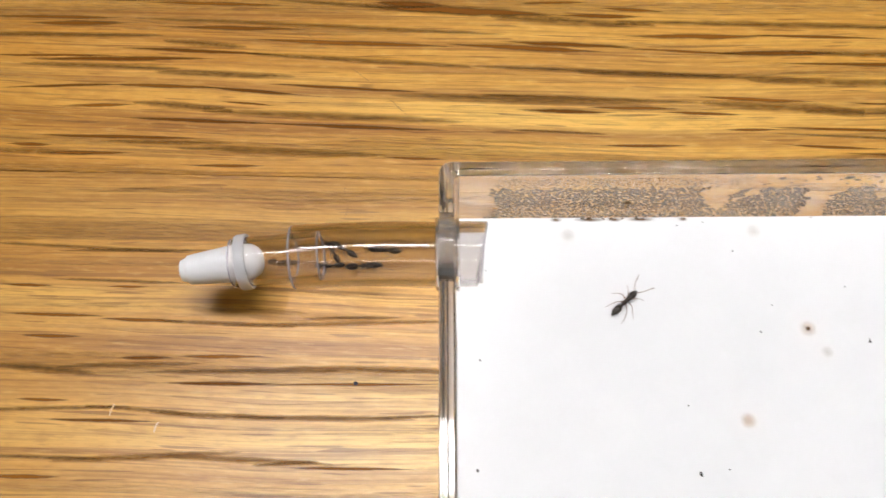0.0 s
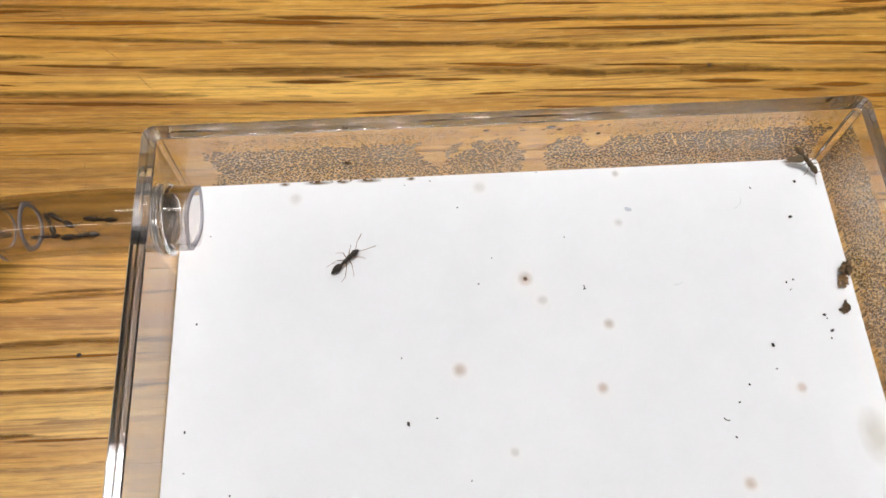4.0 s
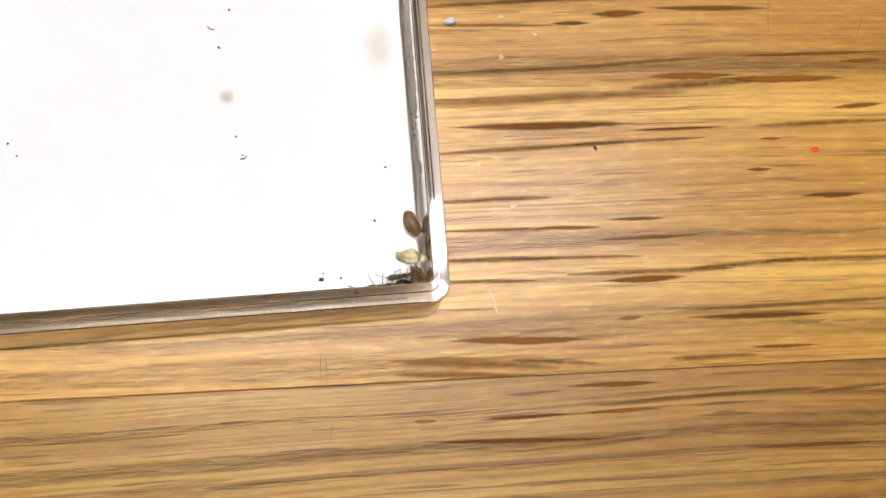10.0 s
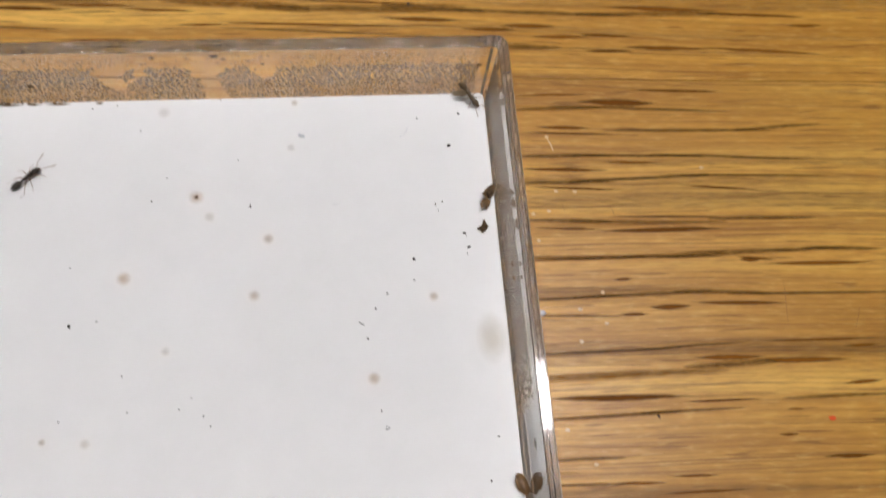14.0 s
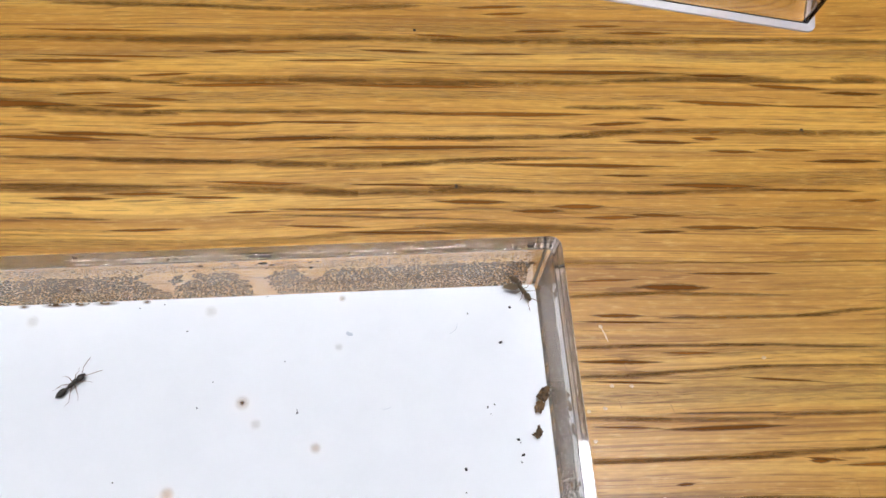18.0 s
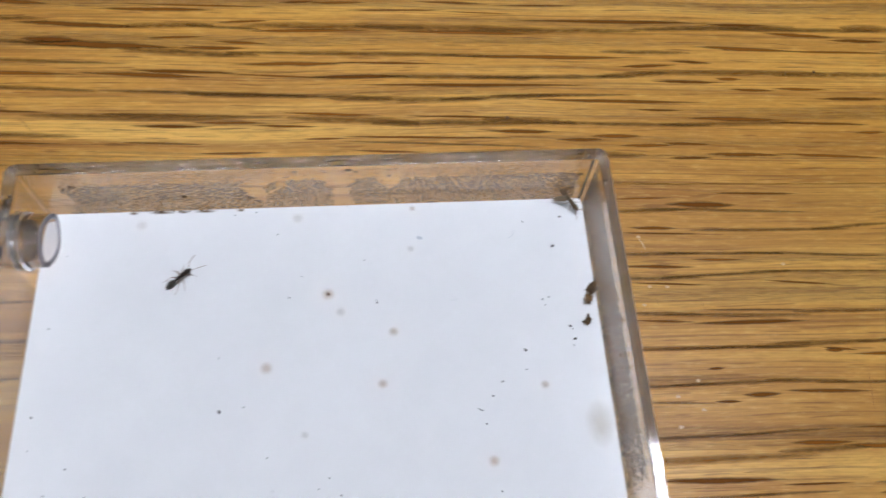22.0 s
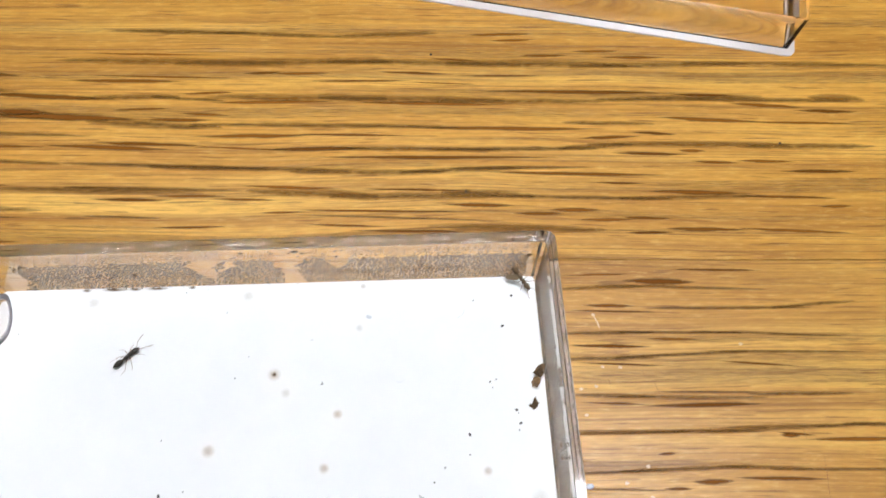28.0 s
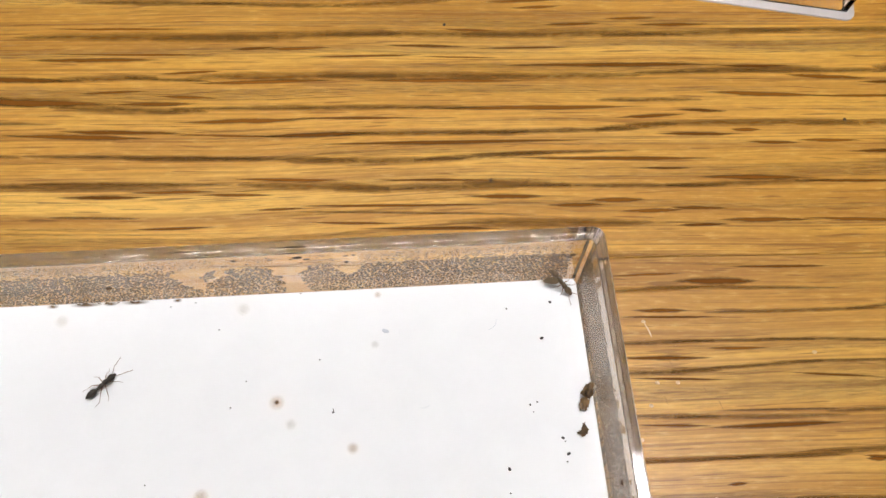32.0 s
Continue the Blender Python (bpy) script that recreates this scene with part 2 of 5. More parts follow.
PUPA = mottled("brown_pupa_skin", (0.085, 0.042, 0.014), (0.23, 0.12, 0.04), 900.0, 0.5, 0.4, 0.0001)
CRUMB = mottled("dark_crumb", (0.035, 0.02, 0.01), (0.17, 0.095, 0.035), 1100.0, 0.8, 0.7, 0.0002)
GRUB = mottled("straw_grub", (0.40, 0.33, 0.13), (0.66, 0.57, 0.31), 1000.0, 0.5, 0.4, 0.00012)
FRASS = mottled("frass", (0.012, 0.010, 0.009), (0.05, 0.04, 0.035), 4000.0, 0.7, 0.0)
LINT = material("pale_lint", (0.60, 0.62, 0.66), 0.8)
CHIP = mottled("pale_chip", (0.62, 0.42, 0.20), (0.74, 0.56, 0.32), 2000.0, 0.5, 0.0)
ORANGE = material("orange_fleck", (0.80, 0.11, 0.02), 0.6)
SCRATCH = material("dent_mark", (0.28, 0.13, 0.035), 0.6)
PLASTER = mottled("wall_paint", (0.20, 0.185, 0.14), (0.225, 0.21, 0.16), 3.0, 0.85, 0.05, 0.002)
CEILING_PAINT = mottled("white_ceiling_paint", (0.45, 0.43, 0.37), (0.48, 0.46, 0.40), 3.0, 0.85, 0.05, 0.002)
CARPET = mottled("floor_covering", (0.20, 0.17, 0.13), (0.28, 0.24, 0.19), 60.0, 0.9, 0.3, 0.003)
LAMP_FRAME = material("lamp_frame", (0.75, 0.75, 0.75), 0.4)


def glow(name, colour, strength):
    m = bpy.data.materials.new(name)
    m.use_nodes = True
    b = m.node_tree.nodes["Principled BSDF"]
    b.inputs["Base Color"].default_value = (0.8, 0.8, 0.8, 1)
    b.inputs["Emission Color"].default_value = (*colour, 1)
    b.inputs["Emission Strength"].default_value = strength
    return m


LAMP_ON = glow("lit_diffuser", (0.985, 0.985, 1.0), LAMP_GLOW)
LAMP_FILL = glow("fill_diffuser", (0.985, 0.985, 1.0), LAMP_GLOW * 0.08)


def stain(name, colour, core):
    """Dried drop: thin at the edge, denser in the middle."""
    m = material(name, colour, 0.75)
    n = Nodes(m)
    tc = n.add("ShaderNodeTexCoord")
    g = n.add("ShaderNodeTexGradient")
    g.gradient_type = "SPHERICAL"
    n.link(tc.outputs["Object"], g.inputs["Vector"])
    wob = n.noise(tc.outputs["Object"], 2.2, 2.0)
    dens = n.math("MULTIPLY", g.outputs["Fac"], n.math("ADD", wob, 0.5))
    n.link(n.ramp(dens, [(0.0, grey(0.0)), (0.35, grey(0.45 * core)), (0.75, grey(core))]), n.bsdf.inputs["Alpha"])
    return m


STAIN = stain("tan_stain", (0.78, 0.36, 0.03), 0.32)
STAIN_PALE = stain("pale_stain", (0.82, 0.54, 0.16), 0.17)
STAIN_DIRT = stain("brown_smear", (0.22, 0.12, 0.045), 0.75)
STAIN_CORE = stain("dark_stain", (0.12, 0.065, 0.025), 0.9)
STAIN_DAMP = stain("damp_stain", (0.72, 0.62, 0.42), 0.27)


def streak(name, first, last, dense, grainy, drift, taper, soft, side=1.0):
    """A mark of the oak's grain: a ragged lens, dense in the middle, its pores showing where it is grainy."""
    m = material(name, first, 0.6, Specular_IOR_Level=0.15)
    n = Nodes(m)
    tc = n.add("ShaderNodeTexCoord")
    info = n.add("ShaderNodeObjectInfo")
    off = n.add("ShaderNodeCombineXYZ")
    n.link(n.math("MULTIPLY", info.outputs["Random"], 50.0), off.inputs[0])

    def pattern(sx, sy, detail):
        mp = n.add("ShaderNodeMapping")
        mp.inputs["Scale"].default_value = (sx, sy, 1)
        n.link(tc.outputs["Object"], mp.inputs["Vector"])
        n.link(off.outputs[0], mp.inputs["Location"])
        return n.noise(mp.outputs["Vector"], 1.0, detail, 0.55)
    rag, edge = pattern(1.6, 0.4, 2.0), pattern(9.0, 1.2, 3.0)
    sep = n.add("ShaderNodeSeparateXYZ")
    n.link(tc.outputs["Object"], sep.inputs[0])
    wide = n.math("SUBTRACT", 1.0, n.math("MULTIPLY", sep.outputs[0], sep.outputs[0]))
    wide = n.math("POWER", n.math("MAXIMUM", wide, 0.0), taper)
    shift = n.math("ADD", n.math("MULTIPLY", n.math("SUBTRACT", rag, 0.5), drift), n.math("MULTIPLY", n.math("SUBTRACT", edge, 0.5), 0.5))
    lens = n.math("SUBTRACT", wide, n.math("ABSOLUTE", n.math("ADD", sep.outputs[1], shift)))
    flank = n.math("MULTIPLY", n.math("MAXIMUM", n.math("MULTIPLY", sep.outputs[1], side), 0.0), 0.55)
    lens = n.math("MULTIPLY", lens, n.math("SUBTRACT", 1.0, flank))
    alpha = n.ramp(lens, [(0.0, grey(0.0)), (0.14 * soft, grey(0.40 * dense)), (0.42 * soft, grey(0.85 * dense)), (0.8 * soft, grey(dense))])
    if grainy:
        pores = n.ramp(pattern(8.0, 1.6, 4.0), [(0.34, grey(1.0 - grainy)), (0.62, grey(1.0))])
        alpha = n.math("MULTIPLY", alpha, pores)
    n.link(alpha, n.bsdf.inputs["Alpha"])
    n.link(n.ramp(n.math("FRACT", n.math("MULTIPLY", info.outputs["Random"], 13.7)), [(0.1, first), (0.9, last)]), n.bsdf.inputs["Base Color"])
    return m


STREAK = streak("oak_flame", (0.29, 0.105, 0.010), (0.17, 0.055, 0.004), 0.96, 0.0, 0.9, 1.15, 1.25)
BELT = streak("oak_pore_belt", (0.31, 0.132, 0.018), (0.20, 0.084, 0.013), 0.78, 0.35, 0.6, 0.45, 1.5, -1.0)


# ---- mesh helpers ----
def part(name, bm, mat, parent=None, label="", smooth=True, sharp=38.0):
    me = bpy.data.meshes.new(name)
    if smooth:
        for f in bm.faces:
            f.smooth = True
    bm.to_mesh(me)
    bm.free()
    if smooth:
        me.set_sharp_from_angle(angle=radians(sharp))
    me.materials.append(mat)
    ob = new(name, me)
    if parent:
        ob.parent = parent
    if label:
        ob["label"] = label
    return ob


def thing(name, m, label, category, group=""):
    ob = new(name)
    ob.empty_display_size = 0.003
    ob.matrix_world = m
    return tagged(ob, label, category, group)


def block(bm, x0, x1, y0, y1, z0, z1, bevel=0.0):
    r = bmesh.ops.create_cube(bm, size=1.0)["verts"]
    for v in r:
        v.co = Vector(((x0 + x1) / 2 + v.co.x * (x1 - x0), (y0 + y1) / 2 + v.co.y * (y1 - y0), (z0 + z1) / 2 + v.co.z * (z1 - z0)))
    if bevel:
        edges = list({e for v in r for e in v.link_edges})
        bmesh.ops.bevel(bm, geom=edges, offset=bevel, segments=2, affect="EDGES", profile=0.5)
    return bm


def rings(bm, loops, cap0=True, cap1=True, closed=False):
    """Skins a row of equal loops of points."""
    vs = [[bm.verts.new(p) for p in loop] for loop in loops]
    k = len(vs[0])
    pairs = list(zip(vs, vs[1:])) + ([(vs[-1], vs[0])] if closed else [])
    for a, b in pairs:
        for i in range(k):
            bm.faces.new((a[i], a[(i + 1) % k], b[(i + 1) % k], b[i]))
    if not closed:
        if cap0:
            bm.faces.new(list(reversed(vs[0])))
        if cap1:
            bm.faces.new(vs[-1])
    return bm


def path_loops(points, radii, k=12, way=None):
    """Round cross-sections of given radii square to a path."""
    pts = [Vector(p) for p in points]
    out = []
    for i, p in enumerate(pts):
        d = Vector(way).normalized() if way else (pts[min(i + 1, len(pts) - 1)] - pts[max(i - 1, 0)]).normalized()
        side = d.cross(Vector((0, 0, 1)))
        side = side.normalized() if side.length > 1e-6 else Vector((1, 0, 0))
        up = side.cross(d).normalized()
        out.append([p + radii[i] * (math.cos(2 * math.pi * j / k) * side + math.sin(2 * math.pi * j / k) * up) for j in range(k)])
    return out


def limb(points, radii, k=6):
    return rings(bmesh.new(), path_loops(points, radii, k))


def egg(rx, ry, rz, centre=(0, 0, 0), seg=14, taper=0.0, rough=0.0, seed=0):
    bm = bmesh.new()
    bmesh.ops.create_uvsphere(bm, u_segments=seg, v_segments=max(6, seg * 2 // 3), radius=1.0, matrix=Matrix.Rotation(radians(90), 4, "Y"))
    for v in bm.verts:
        c = v.co.copy()
        s = 1.0 + taper * c.x
        if rough:
            s *= 1.0 + rough * noise.noise(c * 2.1 + Vector((seed * 3.7, seed, 1))) + 0.5 * rough * noise.noise(c * 5.3 + Vector((seed, 2, seed * 1.3)))
        v.co = Vector((c.x * rx * (s if rough else 1), c.y * ry * s, c.z * rz * s)) + Vector(centre)
    return bm


def joined(*bms):
    out = bmesh.new()
    for b in bms:
        me = bpy.data.meshes.new("tmp")
        b.to_mesh(me)
        b.free()
        out.from_mesh(me)
        bpy.data.meshes.remove(me)
    return out


def rounded(x0, x1, y0, y1, z, r, k=10):
    pts = []
    for cx, cy, a0 in ((x1 - r, y1 - r, 0), (x0 + r, y1 - r, 90), (x0 + r, y0 + r, 180), (x1 - r, y0 + r, 270)):
        for i in range(k + 1):
            a = radians(a0 + 90 * i / k)
            pts.append(Vector((cx + r * math.cos(a), cy + r * math.sin(a), z)))
    return pts


# ---- the room that closes the place ----
FLOOR_Z, CEIL_Z = -0.75, 1.75


def room():
    X, Y, T = 2.1, 1.9, 0.1
    for name, b in (("wall_north", (-X, X, Y, Y + T, FLOOR_Z, CEIL_Z)), ("wall_south", (-X, X, -Y - T, -Y, FLOOR_Z, CEIL_Z)),
                    ("wall_east", (X, X + T, -Y, Y, FLOOR_Z, CEIL_Z)), ("wall_west", (-X - T, -X, -Y, Y, FLOOR_Z, CEIL_Z))):
        tagged(part(name, block(bmesh.new(), *b), PLASTER, smooth=False), "plain painted wall that closes the room", "wall", kind="structure")
    tagged(part("floor", block(bmesh.new(), -X, X, -Y, Y, FLOOR_Z - T, FLOOR_Z), CARPET, smooth=False), "plain dull floor under the table", "floor", kind="structure")
    tagged(part("ceiling", block(bmesh.new(), -X, X, -Y, Y, CEIL_Z, CEIL_Z + T), CEILING_PAINT, smooth=False), "plain painted ceiling", "ceiling", kind="structure")
    w, d = LAMP_SIZE
    for x, y, share in LAMPS_AT:
        lamp = thing("ceiling_light", pose(x, y, CEIL_Z), "lit oblong ceiling light with a white diffuser, the dim pair added as fill", "lamp", "ceiling lights")
        fr = bmesh.new()
        for b in ((-w / 2 - 0.02, w / 2 + 0.02, d / 2, d / 2 + 0.02), (-w / 2 - 0.02, w / 2 + 0.02, -d / 2 - 0.02, -d / 2), (-w / 2 - 0.02, -w / 2, -d / 2, d / 2), (w / 2, w / 2 + 0.02, -d / 2, d / 2)):
            block(fr, *b, -0.05, 0.0)
        part("frame", fr, LAMP_FRAME, lamp, smooth=False)
        part("diffuser", block(bmesh.new(), -w / 2, w / 2, -d / 2, d / 2, -0.045, -0.005), LAMP_ON if share == 1.0 else LAMP_FILL, lamp, smooth=False)


# the main lamp, then two unseen dim ones added as fill light
LAMPS_AT, LAMP_SIZE = ((-0.02, 0.23, 1.0), (-1.25, -1.25, 0.45), (1.25, -1.25, 0.45)), (1.24, 0.14)


# ---- the table ----
STAVE = 89.3 * MM
GRAIN_TURN = 1.9
# brown flames of the grain: x, y, length, width in mm and turn in degrees, in the table's own frame
FLAMES_1 = [(-28.7, 51, 31, 0.53, -1.1), (-32.2, 42.1, 11.5, 0.63, 2.4), (-18.4, 46.6, 11.2, 0.64, 3.3), (-18.5, 40.8, 10.7, 0.62, -2.8), (-24, 39.3, 14, 0.86, -0.2), (-7.8, 35.2, 22.5, 1.09, 1), (13.2, 35.6, 23.5, 0.61, -0.5), (-29.8, 33, 22.1, 0.95, -1.8), (-10, 32, 19.4, 0.48, -2.1), (6.2, 32, 19.1, 1.08, 1.8), (31.5, 30, 50.5, 0.83, 0.2), (-4.5, 44.2, 25.2, 0.77, 1.1), (30.3, 44, 29.7, 0.9, -0.8), (-7, 52.3, 8.4, 0.67, 3.8), (1.5, 52.2, 12.7, 0.8, 1.3), (14.3, 50.2, 21.3, 0.66, 0.8), (26.1, 52.6, 15.1, 0.67, -1.9), (33, 49.7, 14, 0.4, -2.1), (47.3, 37.5, 38.5, 1, -0)]
FLAMES_2 = [(1.6, 22.4, 19, 0.68, -1.9), (26.9, 21.9, 19.8, 0.57, -0.9), (-19.1, 20.2, 14.2, 0.66, 0.3), (-7.6, 19.4, 12.5, 0.66, -1.1), (-30.5, 19.3, 15.5, 0.77, -0.6), (19.7, 16.8, 34, 0.55, -0.5), (0.3, 16.4, 8.6, 0.54, 1.5), (40, 18.3, 13.4, 1, -1.6), (-18.1, 12.9, 13.9, 0.53, 1.4), (26.9, 12.1, 23.1, 0.64, -1), (13.4, 13.4, 15.3, 0.54, -1.6), (-32.8, 57.4, 25.1, 0.54, -0.4), (35.4, 56.5, 9.9, 0.55, -3), (62.4, 47.5, 40.6, 1.06, -0.4), (90.7, 46.9, 12.9, 0.67, -0.6), (104.4, 44.1, 15.5, 0.92, -3.5), (117.5, 42.6, 13.3, 0.92, -1.2), (91.4, 40.1, 21.8, 1.03, -2.9), (112.2, 39.4, 22, 0.64, -0.8)]
FLAMES_3 = [(68.7, 35.3, 12.4, 0.87, 2.6), (78.5, 36.4, 9.1, 0.75, -3.4), (77.2, 31.1, 15.3, 0.85, -1.3), (86.2, 31.9, 5.6, 0.74, -1.6), (90.9, 29, 9.6, 0.72, -1.8), (101.7, 29.3, 11.8, 0.73, -1), (112.3, 26.8, 14.9, 0.84, 0), (60.7, 26, 37.1, 0.82, -1), (69.6, 23.7, 10.3, 0.46, -1.2), (85.3, 21.5, 19.7, 0.92, -1.2), (104.5, 20.4, 18.9, 0.69, -1.3), (114.3, 18.2, 6.2, 0.68, 1.5), (59.6, 17.2, 10.1, 0.89, -0), (52.3, 16.3, 9.5, 0.77, -0), (65.9, 14.9, 11.1, 0.77, 0.4), (74.5, 15.3, 10.1, 0.66, -2), (74.5, 11.9, 9, 0.76, 0.6), (85.8, 12.7, 15.2, 0.88, -0.8), (104.5, 12.4, 22.2, 0.66, -2.8)]
FLAMES_4 = [(56, 57.8, 11.3, 0.7, 1.7), (68, 59.2, 10.3, 0.71, 1.1), (76.3, 57.5, 13.7, 0.84, 0.2), (45.8, 64, 14.7, 0.86, 2.1), (49, 62.3, 10.2, 0.71, 2.8), (46.1, 51.9, 18.9, 0.54, 0.5), (-122.2, 37.1, 23.4, 0.63, 0), (-93.5, 40.6, 23.9, 0.77, -0.6), (-58, 41.3, 12.3, 1.27, -1.7), (-88.2, 35.3, 22.4, 0.87, -0.3), (-68.2, 32.5, 33.2, 0.97, -1.2), (-94.9, 30.2, 26.9, 0.73, -1.8), (-120.6, 28.8, 22.3, 0.48, 1), (-117, 22.5, 19.2, 0.58, 3.1), (-99.4, 22.8, 17.9, 0.7, -0.9), (-83.8, 22.1, 15.4, 0.69, -4.2), (-68.5, 23.1, 24.6, 0.69, -2.4), (-110, 18.7, 10.8, 0.68, 2), (-84.7, 19.6, 8.9, 0.46, -3.8)]
FLAMES_5 = [(-92.5, 16, 25.3, 0.67, -1.4), (-66.4, 15.4, 28.8, 0.77, -1.2), (-105.5, 12.6, 27.1, 0.66, -0.2), (-120.3, 10.8, 7.3, 0.66, -0.3), (-110.1, 9.4, 14.3, 0.65, 1), (-86.5, 7.5, 11.3, 0.53, 0.9), (-55.6, 9.6, 9.4, 0.53, -1.1), (-114.8, -14.2, 7.2, 0.47, -0.6), (-99.2, -14.1, 6.2, 0.38, 0.8), (-109.8, -18.9, 15, 0.55, -0.4), (-96.5, -19.4, 11.4, 0.55, -0.1), (-109.5, -22.3, 8.7, 0.63, -0.1), (-94.6, -25.3, 7.7, 0.7, 1.7), (-83.1, -24.8, 12, 0.61, 1.7), (-82.9, -28.9, 16, 0.68, 1.2), (-62.8, -28.5, 26, 0.42, 1.8), (-108.6, -32, 7.6, 0.51, -0.1), (-99.6, -34.8, 15.9, 0.5, 0.3), (-62.7, -40.6, 16.9, 0.39, 1.1)]
FLAMES_6 = [(-109, -43, 9.8, 0.63, 1), (94.5, -29.6, 3.4, 0.69, -2.5), (107.1, -30.3, 18.8, 0.7, 0.4), (71.9, -32.8, 3.2, 0.5, 3.3), (79.4, -37.7, 6.9, 0.83, 1.4), (91.6, -37.2, 15.7, 0.67, -1.2), (73.1, -38.9, 4.8, 0.49, -0), (104.5, -43.8, 20, 0.42, 0.5), (88.3, -46.4, 10.9, 0.81, -0.4), (100.7, -47.1, 14.9, 0.98, -0.4), (111.4, -44.9, 5.8, 0.5, 1.3), (110.1, -51, 6.6, 0.65, 3.6), (68.8, -52.5, 22.8, 0.94, -0.3), (85.8, -53.4, 12, 0.47, 0.8), (95.9, -59.1, 3.2, 0.47, 0.4), (97.8, -55.1, 2.8, 0.4, -0.8), (71, -65.7, 7.6, 0.45, -1.4), (81.2, -67.3, 13.2, 0.37, 0.8), (79.5, -64.9, 7.7, 0.38, -0.2)]
FLAMES_7 = [(105.2, -62.7, 8.1, 0.62, -0.1), (79.9, -72.5, 10, 0.73, 1.2), (77.6, -77.2, 3, 0.43, 2.1), (94.1, -77.6, 17.9, 0.66, -0.6), (64.2, -79.3, 16.5, 0.85, -2.1), (96.6, -81.5, 8.5, 0.43, -0.7), (75, -85.1, 11.1, 0.63, -0.6), (75.8, -88.3, 8.9, 0.41, 0.6), (52, -88.3, 2.8, 0.4, -1.2), (63.8, -88.4, 10.8, 0.48, 1), (63, -91.1, 22.2, 0.54, -2), (98.8, -93.5, 15.9, 0.41, -0.5), (-53.4, 45.4, 25.8, 1.46, -2.5), (-108.4, 41.6, 24.1, 1.28, 1), (-117.3, 35.8, 16.3, 1.09, 0.7), (-84.4, 50.8, 11.9, 1, -3.8), (-68.2, 51.6, 15.8, 1.17, -4.2), (-47.8, 39.9, 30.5, 1.89, -1.8), (-37.3, 32.1, 24.9, 1.06, -2.4)]
FLAMES_8 = [(-36.9, 49.8, 23.3, 0.99, -0.2), (-108, 28.3, 30.8, 1.05, 1.2), (74.9, 1, 13.8, 1.5, -0.6), (64.5, -4.2, 9.2, 0.72, -1.2), (65.5, -5.4, 17.7, 0.33, -1.2), (63.7, -12.5, 14.7, 0.74, -1.4), (76.1, -11.1, 9.6, 0.53, -0.7), (65.8, -16.1, 15.5, 0.31, -2.2), (91.2, -16, 14.7, 0.37, -4.3), (80.4, -23.9, 21.2, 0.79, 1.1), (63.5, -23.6, 11.6, 0.35, -2.1), (95.6, -29.3, 6.6, 0.47, -5.1), (86.5, 3.5, 16.9, 0.58, -0.6), (62.4, 2.4, 13.2, 0.46, 1.5)]
FLAMES = FLAMES_1 + FLAMES_2 + FLAMES_3 + FLAMES_4 + FLAMES_5 + FLAMES_6 + FLAMES_7 + FLAMES_8
# greyer belts of fine pores
BELTS_1 = [(-25.8, 64, 22.6, 1.13, -1), (-4.7, 63.4, 19.6, 1.13, -2.1), (20, 63.6, 16.6, 1.43, 3.3), (-27.7, 55.2, 34.5, 1.88, -0.7), (-2.4, 55.3, 33, 1.9, 1.1), (28.9, 55.4, 29.5, 1.64, -0.9), (54.2, 55.3, 27.8, 1.93, -0.4), (81.8, 55.3, 27.4, 1.39, 1.4), (-28.8, 38, 20, 1.71, -2.6), (8.1, 38, 39.9, 1.11, -0.5), (-25.3, 27.5, 29.1, 0.81, -1.6), (-7.2, 26.8, 28.4, 1.04, -0.5), (17, 26.1, 21.9, 1.39, 0.1), (36.6, 26.8, 17.3, 1.05, 2.3), (-26.4, 21.9, 24.7, 0.78, -1.3), (5.8, 20.9, 18.5, 1.68, -2.7), (26.9, 20.3, 23.7, 1.69, 0.5), (-31.9, 15.2, 11.1, 0.53, -1.8), (24, 15.2, 29.1, 0.44, -1.8)]
BELTS_2 = [(27, 32, 24.5, 0.96, -0), (48.1, 32.1, 24.2, 0.97, 0.8), (-35.5, 45.3, 15.1, 1.27, 1.9), (-22.3, 44.9, 11.3, 0.76, -3.3), (0.9, 45.4, 27, 1.67, -0.3), (26.1, 45.2, 27.6, 1.68, -0.6), (49.5, 44.8, 26.1, 1.3, -0), (85.3, 45.9, 25.7, 1.32, 1.8), (104.8, 45.5, 24.8, 1.06, -0), (120.7, 46.1, 8.8, 1.61, -2.6), (65.5, 32.9, 10.7, 1.22, 3.7), (85.9, 33.5, 30.2, 1.24, 0.2), (111.2, 33.1, 20.7, 1.24, 0.7), (68.9, 39, 14, 0.89, -0.7), (49.4, 27.4, 20.6, 0.71, 0.6), (42.2, 20.9, 13.2, 1.59, -3), (61.5, 20.1, 25.4, 0.91, -1.1), (84.6, 20.3, 20.8, 1.14, 1.6), (47.7, 12.9, 24.8, 1.52, -1.3)]
